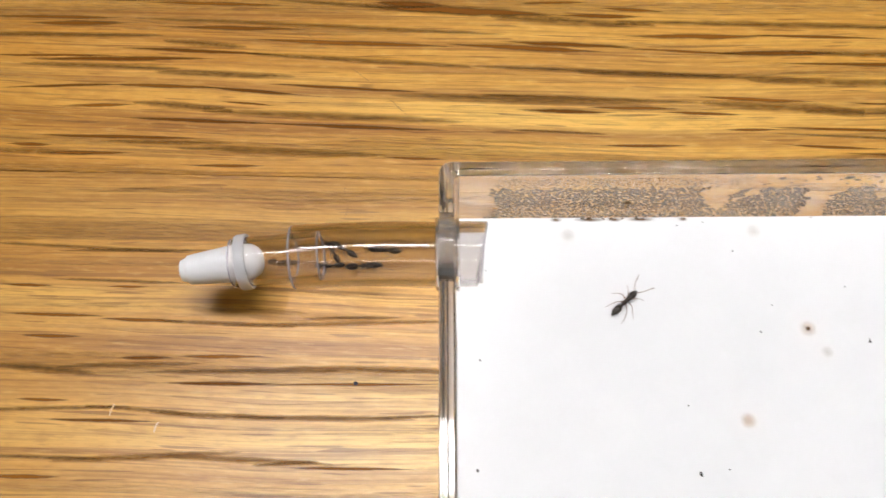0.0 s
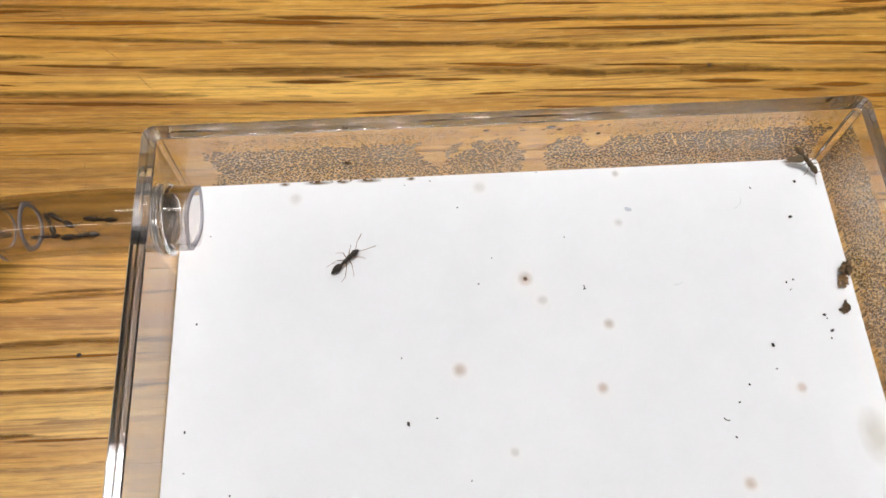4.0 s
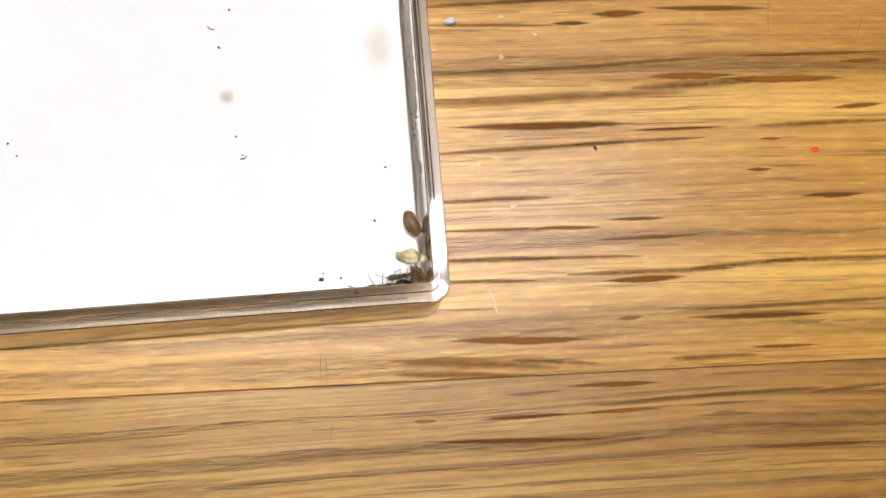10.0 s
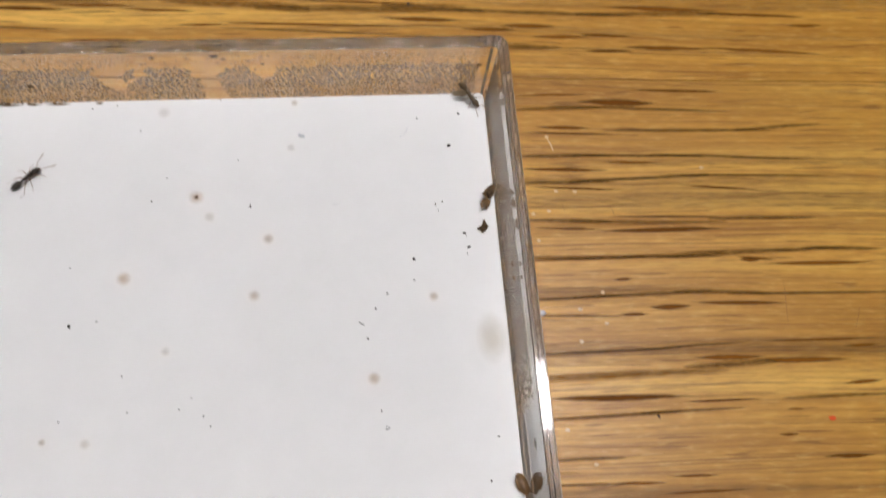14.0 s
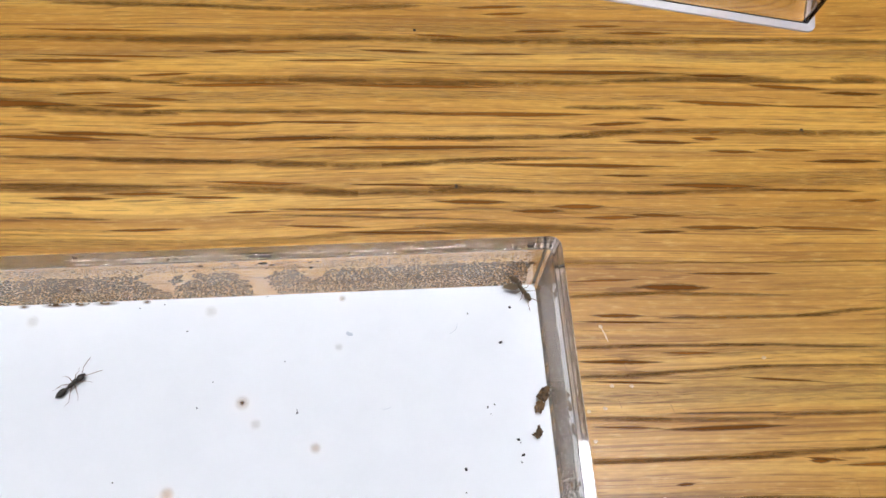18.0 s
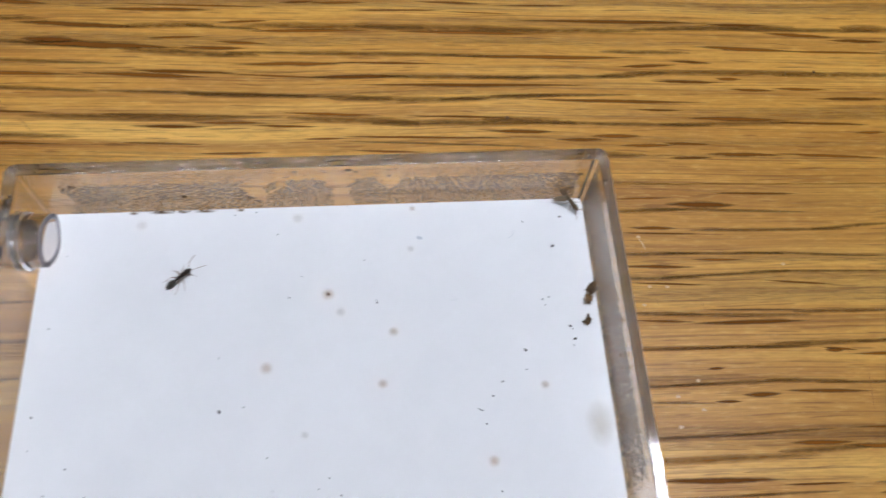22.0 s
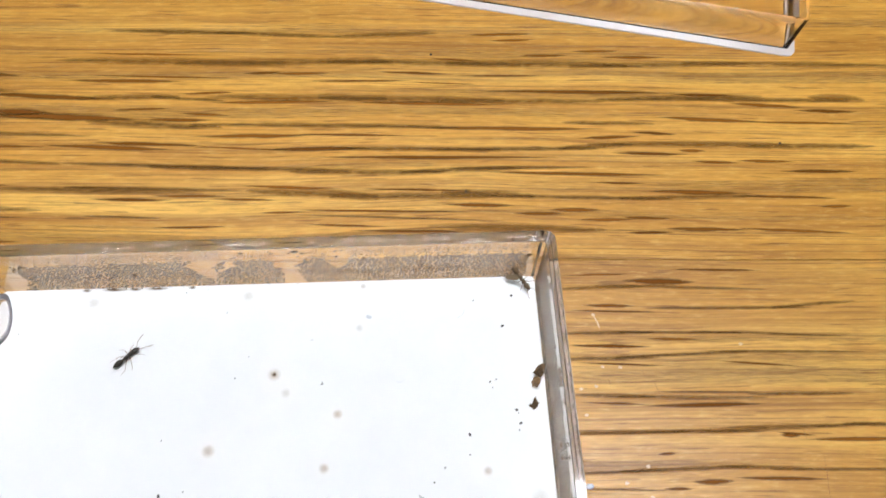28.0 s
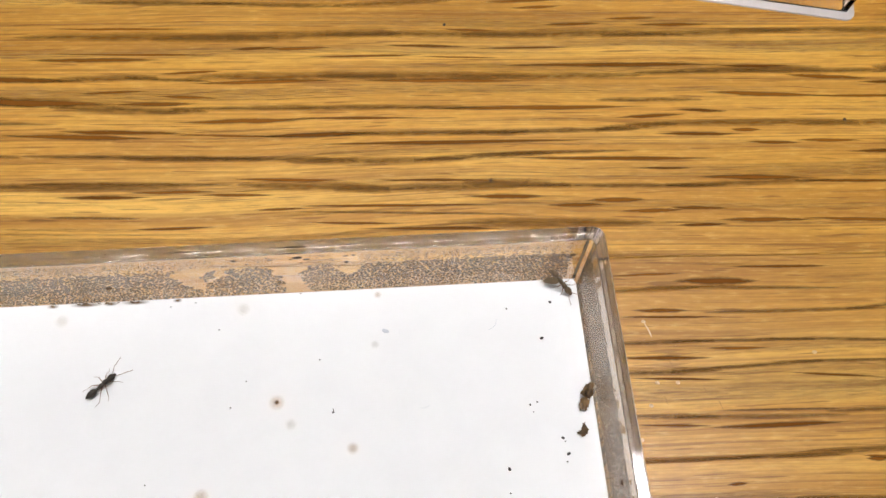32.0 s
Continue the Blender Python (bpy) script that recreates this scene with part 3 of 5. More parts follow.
BELTS_3 = [(111.7, 55.8, 32.3, 1.41, -0.3), (-64.2, 40.6, 24.7, 0.76, -3.2), (-74.1, 36, 44.9, 0.99, -1.9), (-120.1, 33.2, 25.6, 0.87, 0.5), (-93.8, 31.7, 10.3, 1.22, -4.2), (-111.6, 26.7, 19.2, 0.95, -1.2), (-89.4, 25.4, 16.9, 1.18, -1), (-65.4, 28.8, 27.9, 0.95, -2.8), (-95.8, 18.8, 11.9, 1.14, -4.1), (-70, 17.3, 30, 1.34, -1.4), (-119.8, 9.5, 14.5, 1.09, -1.5), (-97.6, 11.7, 15.4, 0.66, 0.2), (-77.9, 10.4, 23.8, 1.08, -0.9), (-106.3, -7.7, 22, 0.59, -1.7), (-98.5, -8, 17.2, 0.49, 1.6), (-100.7, -13.2, 14.4, 0.47, -0.6), (-83.3, -19.7, 14.8, 0.63, -1.1), (-65.6, -19.2, 24.2, 0.63, 2.6), (-63.9, -18.3, 10.4, 0.54, 2.2)]
BELTS_4 = [(-109.2, -27.4, 10.5, 1.04, -3.9), (-96.9, -26.5, 14.5, 0.7, 2.8), (-79.8, -27, 19.5, 0.69, 1.8), (-60.8, -26.2, 18.6, 0.86, 0.4), (-107.9, -33.3, 16.7, 0.59, 2.9), (-94.1, -33.1, 11, 0.58, -2.5), (-82.7, -33.7, 13.4, 0.66, -0.7), (-66.9, -33.6, 18.2, 0.58, 0.8), (-53.7, -33, 8.2, 0.41, 3), (-108, -40.3, 13.2, 0.56, 0.1), (-92, -39.8, 18.7, 0.8, 4.3), (-76.9, -39.9, 16.3, 0.71, -0.9), (-72, -40.2, 6.5, 0.47, 5.4), (70, -28.9, 27.5, 0.77, 0.1), (95.2, -28.2, 23, 0.78, 2.7), (111.8, -27.7, 10.2, 0.71, -0.9), (62.2, -36, 12.6, 0.49, 2.4), (75, -35.5, 16.2, 0.67, 1.9), (88.9, -35.3, 11.5, 0.68, -1.9)]
BELTS_5 = [(105.2, -35.7, 21.1, 0.51, 0.1), (62.4, -39, 11.7, 0.41, -1.2), (66.4, -45.1, 18.8, 0.56, 1.6), (82.3, -44.4, 12.9, 0.41, 2.6), (69.3, -49, 25, 1.11, 1.3), (88.4, -47.6, 11.4, 0.97, 2), (66.8, -55.4, 16.2, 0.62, 1.9), (80.9, -54.9, 11.9, 0.47, 1.4), (106, -53.2, 13.9, 0.64, 0.9), (61.4, -61.9, 10.5, 0.6, 0.8), (61.6, -65.7, 11.2, 0.37, -0.7), (61, -69.4, 10.4, 0.58, -0.8), (71.8, -69.5, 11.3, 0.37, -0.9), (80.8, -71.6, 14.6, 0.59, -0.2), (93.3, -71.1, 10.3, 0.6, 2.5), (104.3, -70.9, 11.9, 0.6, -0.2), (60.1, -72, 8.8, 0.43, -1.7), (98.9, -76.4, 21.2, 0.52, 1.1), (58.1, -81.9, 14.4, 0.97, -5)]
BELTS_6 = [(55.8, -83.1, 10, 0.69, -3.1), (68.2, -82.1, 7.3, 0.56, -5), (87.7, -82.4, 7.6, 0.57, -0.1), (81.1, -87.2, 12, 0.49, 2.5), (92.9, -86.9, 11.5, 0.49, 1.1), (104.4, -87, 7, 0.5, 3.5), (-112.2, 47.2, 32.2, 1.31, 1.2), (-81.3, 47.3, 29.8, 1.31, -1), (-39.2, 21.4, 29.1, 1.3, -1.1), (62.2, -0.5, 12.9, 0.8, 2), (79.1, -0.3, 23.1, 0.57, -1.5), (87.7, -4.7, 22, 0.67, 0.3), (104.5, -3.9, 11.5, 0.68, 4.6), (62.7, -9.9, 13.3, 0.75, 0.6), (77.4, -9.8, 16.1, 0.54, -0.7), (94.4, -10, 20, 0.49, -2.1), (62.9, -15, 13.6, 0.73, 0.8), (77.2, -14.2, 17.1, 0.52, 2.5), (96.6, -13.6, 21.6, 0.48, -0.4)]
BELTS_7 = [(62.9, -22.2, 11.2, 0.69, -1.1), (78, -22.5, 19.1, 0.7, -0.5), (80.8, -21.5, 14, 0.36, -0.5), (98.2, -21.9, 13.7, 0.7, 0.5), (64.8, -29.1, 15.5, 0.47, 1.4), (80, -28.6, 14.8, 0.67, 2.4), (95.4, -27.9, 16.1, 0.48, 0.9)]
BELTS = BELTS_1 + BELTS_2 + BELTS_3 + BELTS_4 + BELTS_5 + BELTS_6 + BELTS_7


def table():
    t = thing("table", pose(0, 0, FLOOR_Z, 0, 0, -GRAIN_TURN), "golden oiled oak table with dark open grain", "table")
    for x in (-0.52, 0.52):
        for y in (-0.36, 0.36):
            part("leg", block(bmesh.new(), x - 0.03, x + 0.03, y - 0.03, y + 0.03, 0, -FLOOR_Z - 0.026, 0.003), OAK, t, smooth=False)
    for k in range(-5, 4):
        y0 = 5.7 * MM + k * STAVE
        b = block(bmesh.new(), -0.62, 0.62, y0 + 0.00003, y0 + STAVE - 0.00003, -0.025, 0.0, 0.00012)
        s = part("plank", b, OAK_CALM if k == -1 else OAK_DIM if k == -2 else OAK, t, smooth=False)
        s.location = (0, 0, -FLOOR_Z)
    b = bmesh.new()
    bmesh.ops.create_grid(b, x_segments=1, y_segments=1, size=1.0)
    for rows, mat, wide, low in ((BELTS, BELT, 0.80, 0.00001), (FLAMES, STREAK, 0.68, 0.00003)):
        me = bpy.data.meshes.new("grain_streak")
        b.to_mesh(me)
        me.materials.append(mat)
        for i, (x, y, n, w, turn) in enumerate(rows):
            o = new("grain_streak", me)
            o.parent = t
            o.location = (x * MM, y * MM, -FLOOR_Z + low + 0.000002 * (i % 7))
            o.rotation_euler.z = radians(turn)
            o.scale = (n * (0.74 if mat is BELT else 0.60) * MM, max(w, 0.4) * wide * MM, MM)
    b.free()


# ---- the clear box ----
BX0, BX1, BY0, BY1 = -51.1 * MM, 51.85 * MM, -77.65 * MM, 0.35 * MM
PAPER_Z = 5.15 * MM
RIM_Z = 18.8 * MM
TUBE_Y, TUBE_Z, TUBE_R = -10.3 * MM, 11.0 * MM, 4.65 * MM


def flat_walls(me):
    """The broad faces of the walls stay true planes; only the small ones are rounded."""
    for p in me.polygons:
        if p.area > 4e-4:
            p.use_smooth = False


def clear_box():
    box = thing("foraging_box", pose(0, 0, 0), "open clear acrylic box with fogged walls on the oak table", "box")
    top = RIM_Z / MM
    prof = [(0.6, 0.06), (0.2, 0.2), (0.05, 0.5), (0.0, 0.8), (0.0, 0.9), (0.0, top - 0.3), (0.0, top - 0.2)]
    prof += [(0.14 - 0.14 * math.cos(radians(a)), top - 0.14 + 0.14 * math.sin(radians(a))) for a in (15, 35, 55, 75, 90)]
    prof += [(0.17, top - 0.002), (0.2, top - 0.004), (0.92, top - 0.0535), (0.95, top - 0.0556), (1.02, top - 0.08), (1.1, top - 0.16), (1.18, top - 0.22), (1.26, top - 0.235), (1.29, top - 0.237), (1.77, top - 0.262), (1.8, top - 0.265)]
    prof += [(1.85 + 0.2 * math.sin(radians(a)), top - 0.47 + 0.2 * math.cos(radians(a))) for a in (15, 35, 55, 75)]
    prof += [(2.05, top - 0.53), (2.06, top - 0.62), (2.2, 0.9), (2.2, 0.8), (2.4, 0.5)]
    loops = []
    for inset, z in prof:
        i = inset * MM
        loops.append(rounded(BX0 + i, BX1 - (i * 0.8 if inset > 0.95 else i), BY0 + i, BY1 - i, z * MM, (2.8 - inset if inset > 2 else 1.8 - 0.53 * inset) * MM))
    b = rings(bmesh.new(), loops)
    bmesh.ops.recalc_face_normals(b, faces=b.faces)
    for f in b.faces:
        f.material_index = 1 if f.calc_center_median().z > RIM_Z - 0.4 * MM else 0
    body = part("body", b, ACRYLIC, box, sharp=24)
    body.data.materials.append(SCUFFED)
    body.visible_shadow = False
    cut = limb([(-0.056, TUBE_Y, TUBE_Z), (-0.045, TUBE_Y, TUBE_Z)], [TUBE_R + 0.00008] * 2, 40)
    me = bpy.data.meshes.new("hole")
    bmesh.ops.recalc_face_normals(cut, faces=cut.faces)
    cut.to_mesh(me)
    cut.free()
    # bore the hole for the tube through the wall
    hole = new("hole", me)
    mod = body.modifiers.new("bore", "BOOLEAN")
    mod.object, mod.operation, mod.solver = hole, "DIFFERENCE", "EXACT"
    dg = bpy.context.evaluated_depsgraph_get()
    dg.update()
    bored = bpy.data.meshes.new_from_object(body.evaluated_get(dg))
    body.modifiers.clear()
    body.data = bored
    bpy.data.objects.remove(hole)
    # the wet inner faces of two walls are sheets of their own; the front wall and the shadow-casting foot are meshes
    # apart
    b = bmesh.new()
    b.from_mesh(bored)
    gone, foot, front = [], [], []
    for f in b.faces:
        c, n = f.calc_center_median(), f.normal
        if 0.006 < c.z < 0.014 and ((n.y < -0.99 and c.y > BY1 - 2.4 * MM) or (n.x < -0.99 and c.x > BX1 - 2.4 * MM)):
            gone.append(f)
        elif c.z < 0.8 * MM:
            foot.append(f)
        elif c.y < BY0 + 2.4 * MM and abs(n.x) < 0.01 and abs(c.x) < 0.01:
            front.append(f)
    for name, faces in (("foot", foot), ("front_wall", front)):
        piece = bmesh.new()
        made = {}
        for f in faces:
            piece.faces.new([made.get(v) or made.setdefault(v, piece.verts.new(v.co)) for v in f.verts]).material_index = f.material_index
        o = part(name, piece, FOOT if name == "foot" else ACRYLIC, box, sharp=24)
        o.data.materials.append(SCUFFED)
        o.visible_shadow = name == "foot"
        flat_walls(o.data)
    bmesh.ops.delete(b, geom=gone + foot + front, context="FACES_ONLY")
    b.to_mesh(bored)
    b.free()
    flat_walls(bored)
    # tinted sheets added inside two of the walls to throw a soft shade
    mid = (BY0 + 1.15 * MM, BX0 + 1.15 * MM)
    for a, b0, film_of, high in (((BX0 + 0.004, mid[0]), (BX1 - 0.004, mid[0]), FRONT_SHADE, 0.0085), ((mid[1], BY0 + 0.004), (mid[1], TUBE_Y - 0.006), SIDE_SHADE, 0.0172)):
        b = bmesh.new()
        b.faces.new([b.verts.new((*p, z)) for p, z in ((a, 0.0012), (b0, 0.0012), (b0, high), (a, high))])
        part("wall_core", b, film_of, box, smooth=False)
    # glued collar on both faces of the wall
    for x in (-51.4, -48.55):
        bead = bmesh.new()
        loops = []
        for j in range(28):
            a = 2 * math.pi * j / 28
            lump = 0.32 + 0.14 * noise.noise(Vector((math.cos(a) * 2, math.sin(a) * 2, x)))
            c = Vector((x * MM, TUBE_Y + (TUBE_R + 0.0003) * math.cos(a), TUBE_Z + (TUBE_R + 0.0003) * math.sin(a)))
            out = Vector((0, math.cos(a), math.sin(a)))
            loops.append([c + lump * MM * (math.cos(2 * math.pi * q / 8) * out + 0.9 * math.sin(2 * math.pi * q / 8) * Vector((1, 0, 0))) for q in range(8)])
        rings(bead, loops, closed=True)
        g = part("glue_collar", bead, SEAL, box, "lumpy clear glue round the tube")
        g.visible_shadow = False
    seal = [(-51.65, 0.03), (-51.65, 0.3), (-51.4, 0.42), (-48.6, 0.42), (-48.35, 0.3), (-48.35, 0.03)]
    b = rings(bmesh.new(), path_loops([(x * MM, TUBE_Y, TUBE_Z) for x, _ in seal], [TUBE_R + r * MM for _, r in seal], 36, (-1, 0, 0)), closed=True)
    bmesh.ops.recalc_face_normals(b, faces=b.faces)
    part("tube_seal", b, SEAL, box, "milky clear seal round the tube").visible_shadow = False
    return box


SLAB_Z = 0.55 * MM


def card():
    c = thing("floor_slab", pose(0, 0, SLAB_Z), "smooth white slab floor in the box with tan stains", "slab")
    b = bmesh.new()
    top = PAPER_Z - SLAB_Z
    x0, x1, y0, y1 = BX0 + 2.28 * MM, BX1 - 2.28 * MM, BY0 + 2.28 * MM, BY1 - 2.28 * MM
    rings(b, [rounded(x0 + i, x1 - i, y0 + i, y1 - i, z, 0.9 * MM, 3) for i, z in ((0.0003, -0.00008), (0, 0.0004), (0, top - 0.00012), (0.00005, top - 0.00004), (0.00012, top))])
    part("sheet", b, PAPER, c, sharp=20)
    return c


SPOTS = [(1.75, -19.85, 1.3, 0), (3.9, -23.3, 1.0, 1), (13.0, -27.4, 1.0, 0), (-8.7, -33.0, 1.25, 0), (10.85, -36.65, 1.0, 0), (28.55, -50.5, 1.1, 0), (38.4, -38.1, 0.9, 0),
         (17.4, -3.1, 0.7, 0), (-31.8, -4.9, 1.2, 1), (-3.8, -4.4, 1.2, 1), (16.7, -11.5, 0.8, 1), (-2.1, -44.7, 0.8, 1), (-18.6, -56.9, 0.6, 0), (-12.7, -57.5, 0.9, 1), (-18.0, -67.2, 0.8, 1), (-34.7, -71.5, 0.8, 1), (1.75, -19.85, 0.42, 2)]


def stains(c):
    for x, y, r, kind in SPOTS:
        b = bmesh.new()
        bmesh.ops.create_circle(b, cap_ends=True, segments=20, radius=1.0)
        s = part("stain", b, (STAIN, STAIN_PALE, STAIN_CORE)[kind], c, smooth=False)
        s.location = (x * MM, y * MM, PAPER_Z - SLAB_Z + (0.00002 if kind < 2 else 0.00004))
        s.scale = (r * MM, r * MM, r * MM)
    # brown smears along the foot of the back wall
    for x, n in ((-28.4, 2.6), (-24.6, 1.2), (-20.6, 2.2), (-33.5, 1.0), (-14.2, 0.8), (44.8, 1.2)):
        b = bmesh.new()
        bmesh.ops.create_circle(b, cap_ends=True, segments=20, radius=1.0)
        s = part("smear", b, STAIN_DIRT, c, "brown smear of refuse", smooth=False)
        s.location = (x * MM, -2.35 * MM, PAPER_Z - SLAB_Z + 0.00003)
        s.scale = (n * MM, 0.42 * MM, n * MM)
    b = bmesh.new()
    bmesh.ops.create_circle(b, cap_ends=True, segments=24, radius=1.0)
    s = part("stain", b, STAIN_DAMP, c, "large pale damp stain", smooth=False)
    s.location = (46.9 * MM, -45.2 * MM, PAPER_Z - SLAB_Z + 0.00002)
    s.scale = (2.6 * MM, 4.4 * MM, 1 * MM)


# ---- tube and plug ----
def tubing():
    t = thing("connecting_tube", pose(0, 0, 0), "clear flexible tube through the box wall, narrower tube in its end", "tube")

    def pipe(points, ro, ri, slant=0.0):
        k = 32
        pts = [Vector(p) for p in points]
        d0, d1 = (pts[1] - pts[0]).normalized(), (pts[-1] - pts[-2]).normalized()
        e = 0.22 * (ro - ri) / 0.8
        pts = [pts[0], pts[0] + d0 * e * 0.3, pts[0] + d0 * e, pts[0] + d0 * e * 1.5, *pts[1:-1], pts[-1] - d1 * e * 1.5, pts[-1] - d1 * e, pts[-1] - d1 * e * 0.3, pts[-1]]
        off = [e, 0.3 * e, 0, 0, *[0] * (len(pts) - 8), 0, 0, 0.3 * e, e]
        swell = [0.00008 * noise.noise(Vector((p.x * 260, slant * 9, 4.0))) if 3 < i < len(pts) - 4 else 0 for i, p in enumerate(pts)]
        outer = path_loops(pts, [ro - o + q for o, q in zip(off, swell)], k)
        inner = path_loops(pts, [ri + o for o in off], k)
        if slant:
            for lp in (*outer[:4], *inner[:4]):
                for p in lp:
                    p.x += slant * (p.y - TUBE_Y) + 0.0003 * math.sin((p.z - TUBE_Z) / 0.0018)
        b = rings(bmesh.new(), outer + inner[::-1], closed=True)
        # the sawn ends are duller than the walls
        b.faces.ensure_lookup_table()
        n = len(pts)
        for row in (0, 1, n - 3, n - 2, n - 1, n, n + 1, 2 * n - 3, 2 * n - 2, 2 * n - 1):
            for f in b.faces[row * k:(row + 1) * k]:
                f.material_index = 1
        bmesh.ops.recalc_face_normals(b, faces=b.faces)
        return b
    main = [(-45.0, -10.3, 11.0), (-48, -10.3, 11.0), (-52, -10.3, 11.0), (-57, -10.2, 11.0), (-62, -10.2, 10.95), (-67, -10.3, 10.85), (-72.1, -10.55, 10.7)]
    small = [(-67.9, -10.35, 10.85), (-72, -10.6, 10.7), (-76, -10.85, 10.55), (-80.7, -11.2, 10.3)]
    def finer(rows):
        return [tuple(p[j] + (q[j] - p[j]) * h / 4 for j in range(3)) for p, q in zip(rows, rows[1:]) for h in range(4)] + [rows[-1]]
    main, small = finer(main), finer(small)
    for pts, ro, ri, sl, name in ((main, 4.65, 3.7, 0.13, "wide_tube"), (small, 3.6, 2.75, 0.0, "narrow_tube")):
        o = part(name, pipe([Vector(p) * MM for p in pts], ro * MM, ri * MM, sl), TUBING, t)
        o.data.materials.append(CUT_END)
        o.visible_shadow = False
        mid = pts if sl else pts[4:]
        # tinted sheet added within the tube's wall so the tube throws shade
        core = rings(bmesh.new(), path_loops([Vector(p) * MM for p in mid], [(ro + ri) / 2 * MM] * len(mid), 32), False, False)
        part("wall_core", core, TUBE_SHADE, o)
    return t


def plug():
    a, d = Vector((-76.0, -10.7, 10.6)) * MM, Vector((-11.6, -1.55, -0.5)) * MM
    p = thing("tube_plug", pose(0, 0, 0), "white tapered plastic plug pushed into the tube's end", "plug")
    prof = [(0.02, 0.25), (0.025, 0.7), (0.04, 1.3), (0.07, 1.9), (0.12, 2.35), (0.19, 2.6), (0.42, 2.66), (0.46, 2.62), (0.9, 2.16), (0.935, 2.1), (0.95, 1.95), (0.955, 1.75), (0.99, 1.7), (1.02, 1.55), (1.035, 1.2), (1.04, 0.6)]
    b = rings(bmesh.new(), path_loops([a + d * s for s, _ in prof], [r * MM for _, r in prof], 28, d))
    bmesh.ops.recalc_face_normals(b, faces=b.faces)
    part("stopper", b, PLUG_WHITE, p)
    # milky flange that grips the narrow tube
    ring = [(0.19, 3.62), (0.19, 3.95), (0.205, 4.05), (0.305, 4.05), (0.32, 3.95), (0.32, 3.62)]
    b = rings(bmesh.new(), path_loops([a + d * s for s, _ in ring], [r * MM for _, r in ring], 28, d), closed=True)
    bmesh.ops.recalc_face_normals(b, faces=b.faces)
    part("flange", b, NYLON, p, "milky translucent flange")


# ---- ants ----
def ant(name, m, length, label, body=CHITIN, legs=LIMB, pose_seed=0, curl=0.0, spread=1.0, antennae=((38, 0.5), (-34, 0.5)), thick=1.0, feel=1.0):
    """An ant that looks along +x, its feet on z = 0; length from jaws to sting."""
    rnd = random.Random(pose_seed)
    a = thing(name, m, label, "ant", "ants")
    s = length / 5.6
    h = 0.62 * s

    def at(x, y, z):
        return Vector((x * s, y * s, h + z * s))
    hd = joined(egg(0.66 * s, 0.48 * s, 0.38 * s, at(1.82, 0, 0.02), 14, -0.14), egg(0.18 * s, 0.26 * s, 0.1 * s, at(2.46, 0, -0.1), 8))
    head = part("head", hd, body, a)
    for sgn in (1, -1):
        part("eye", egg(0.12 * s, 0.07 * s, 0.12 * s, at(1.85, 0.41 * sgn, 0.1), 8), CHITIN, head)
    part("thorax", joined(egg(0.56 * s, 0.40 * s, 0.38 * s, at(0.82, 0, 0.1), 12, 0.2), egg(0.58 * s, 0.34 * s, 0.33 * s, at(0.05, 0, 0.05), 12)), body, a)
    part("waist", joined(egg(0.2 * s, 0.22 * s, 0.28 * s, at(-0.6, 0, 0.0), 8), limb([at(-0.35, 0, -0.05), at(-0.95, 0, -0.05)], [0.11 * s] * 2)), body, a)
    g = egg(1.0 * s, 0.5 * s, 0.46 * s, (0, 0, 0), 16, 0.22)
    for v in g.verts:
        if v.co.x < -0.35 * s:
            k = (-0.35 * s - v.co.x) / (0.65 * s)
            v.co.y *= 1 - 0.35 * k
            v.co.z *= 1 - 0.35 * k
        v.co += at(-1.72, curl * (v.co.x / s - 1) * -0.25, 0.02)
    gaster = part("gaster", g, body, a)
    for q in (-1.35, -1.75, -2.1):
        rr = math.sqrt(max(0.05, 1 - ((q + 1.72) / 1.0) ** 2)) * (1 + 0.22 * (q + 1.72))
        loops = [[at(q + dx, 0, 0.02) + Vector((0, math.cos(w) * 0.5 * rr * k * s, math.sin(w) * 0.46 * rr * k * s)) for w in [2 * math.pi * j / 16 for j in range(16)]] for dx, k in ((-0.03, 0.99), (0.0, 1.02), (0.03, 0.99))]
        if not curl:
            part("gaster_ring", rings(bmesh.new(), loops), legs if body is CHITIN_BROWN else body, gaster)
    for i, (ang, bend) in enumerate(antennae):
        sgn = 1 if i == 0 else -1
        root = at(2.2, 0.16 * sgn, 0.12)
        w = radians(ang)
        elbow = root + Vector((math.cos(w) * 0.85 * feel * s, math.sin(w) * 0.85 * feel * s, 0.22 * s))
        w2 = w - sgn * bend * 0.5
        tip = elbow + Vector((math.cos(w2) * 1.35 * feel * s, math.sin(w2) * 1.35 * feel * s, -0.35 * s))
        mid = (elbow + tip) / 2 + Vector((0, 0, 0.06 * s))
        o = part("antenna", limb([root * 0 , (elbow - root) * 0.5, elbow - root, mid - root, tip - root], [0.04 * s, 0.045 * s, 0.04 * s, 0.045 * s, 0.055 * s]), legs, a)
        o.location = root
    for sgn in (1, -1):
        for x, ang, reach in ((0.95, 48, 1.55), (0.5, 95, 1.5), (0.05, 138, 1.95)):
            w = radians(ang + rnd.uniform(-14, 14)) * sgn
            r = reach * rnd.uniform(0.85, 1.1) * spread
            root = at(x, 0.22 * sgn, -0.12)
            knee = root + Vector((math.cos(w) * 0.5 * r * s, math.sin(w) * 0.5 * r * s, 0.42 * s))
            w2 = w + radians(rnd.uniform(-20, 28)) * sgn
            heel = knee + Vector((math.cos(w2) * 0.45 * r * s, math.sin(w2) * 0.45 * r * s, 0.0))
            heel.z = 0.12 * s
            w3 = w2 + radians(rnd.uniform(5, 35)) * sgn
            toe = heel + Vector((math.cos(w3) * 0.35 * r * s, math.sin(w3) * 0.35 * r * s, 0.0))
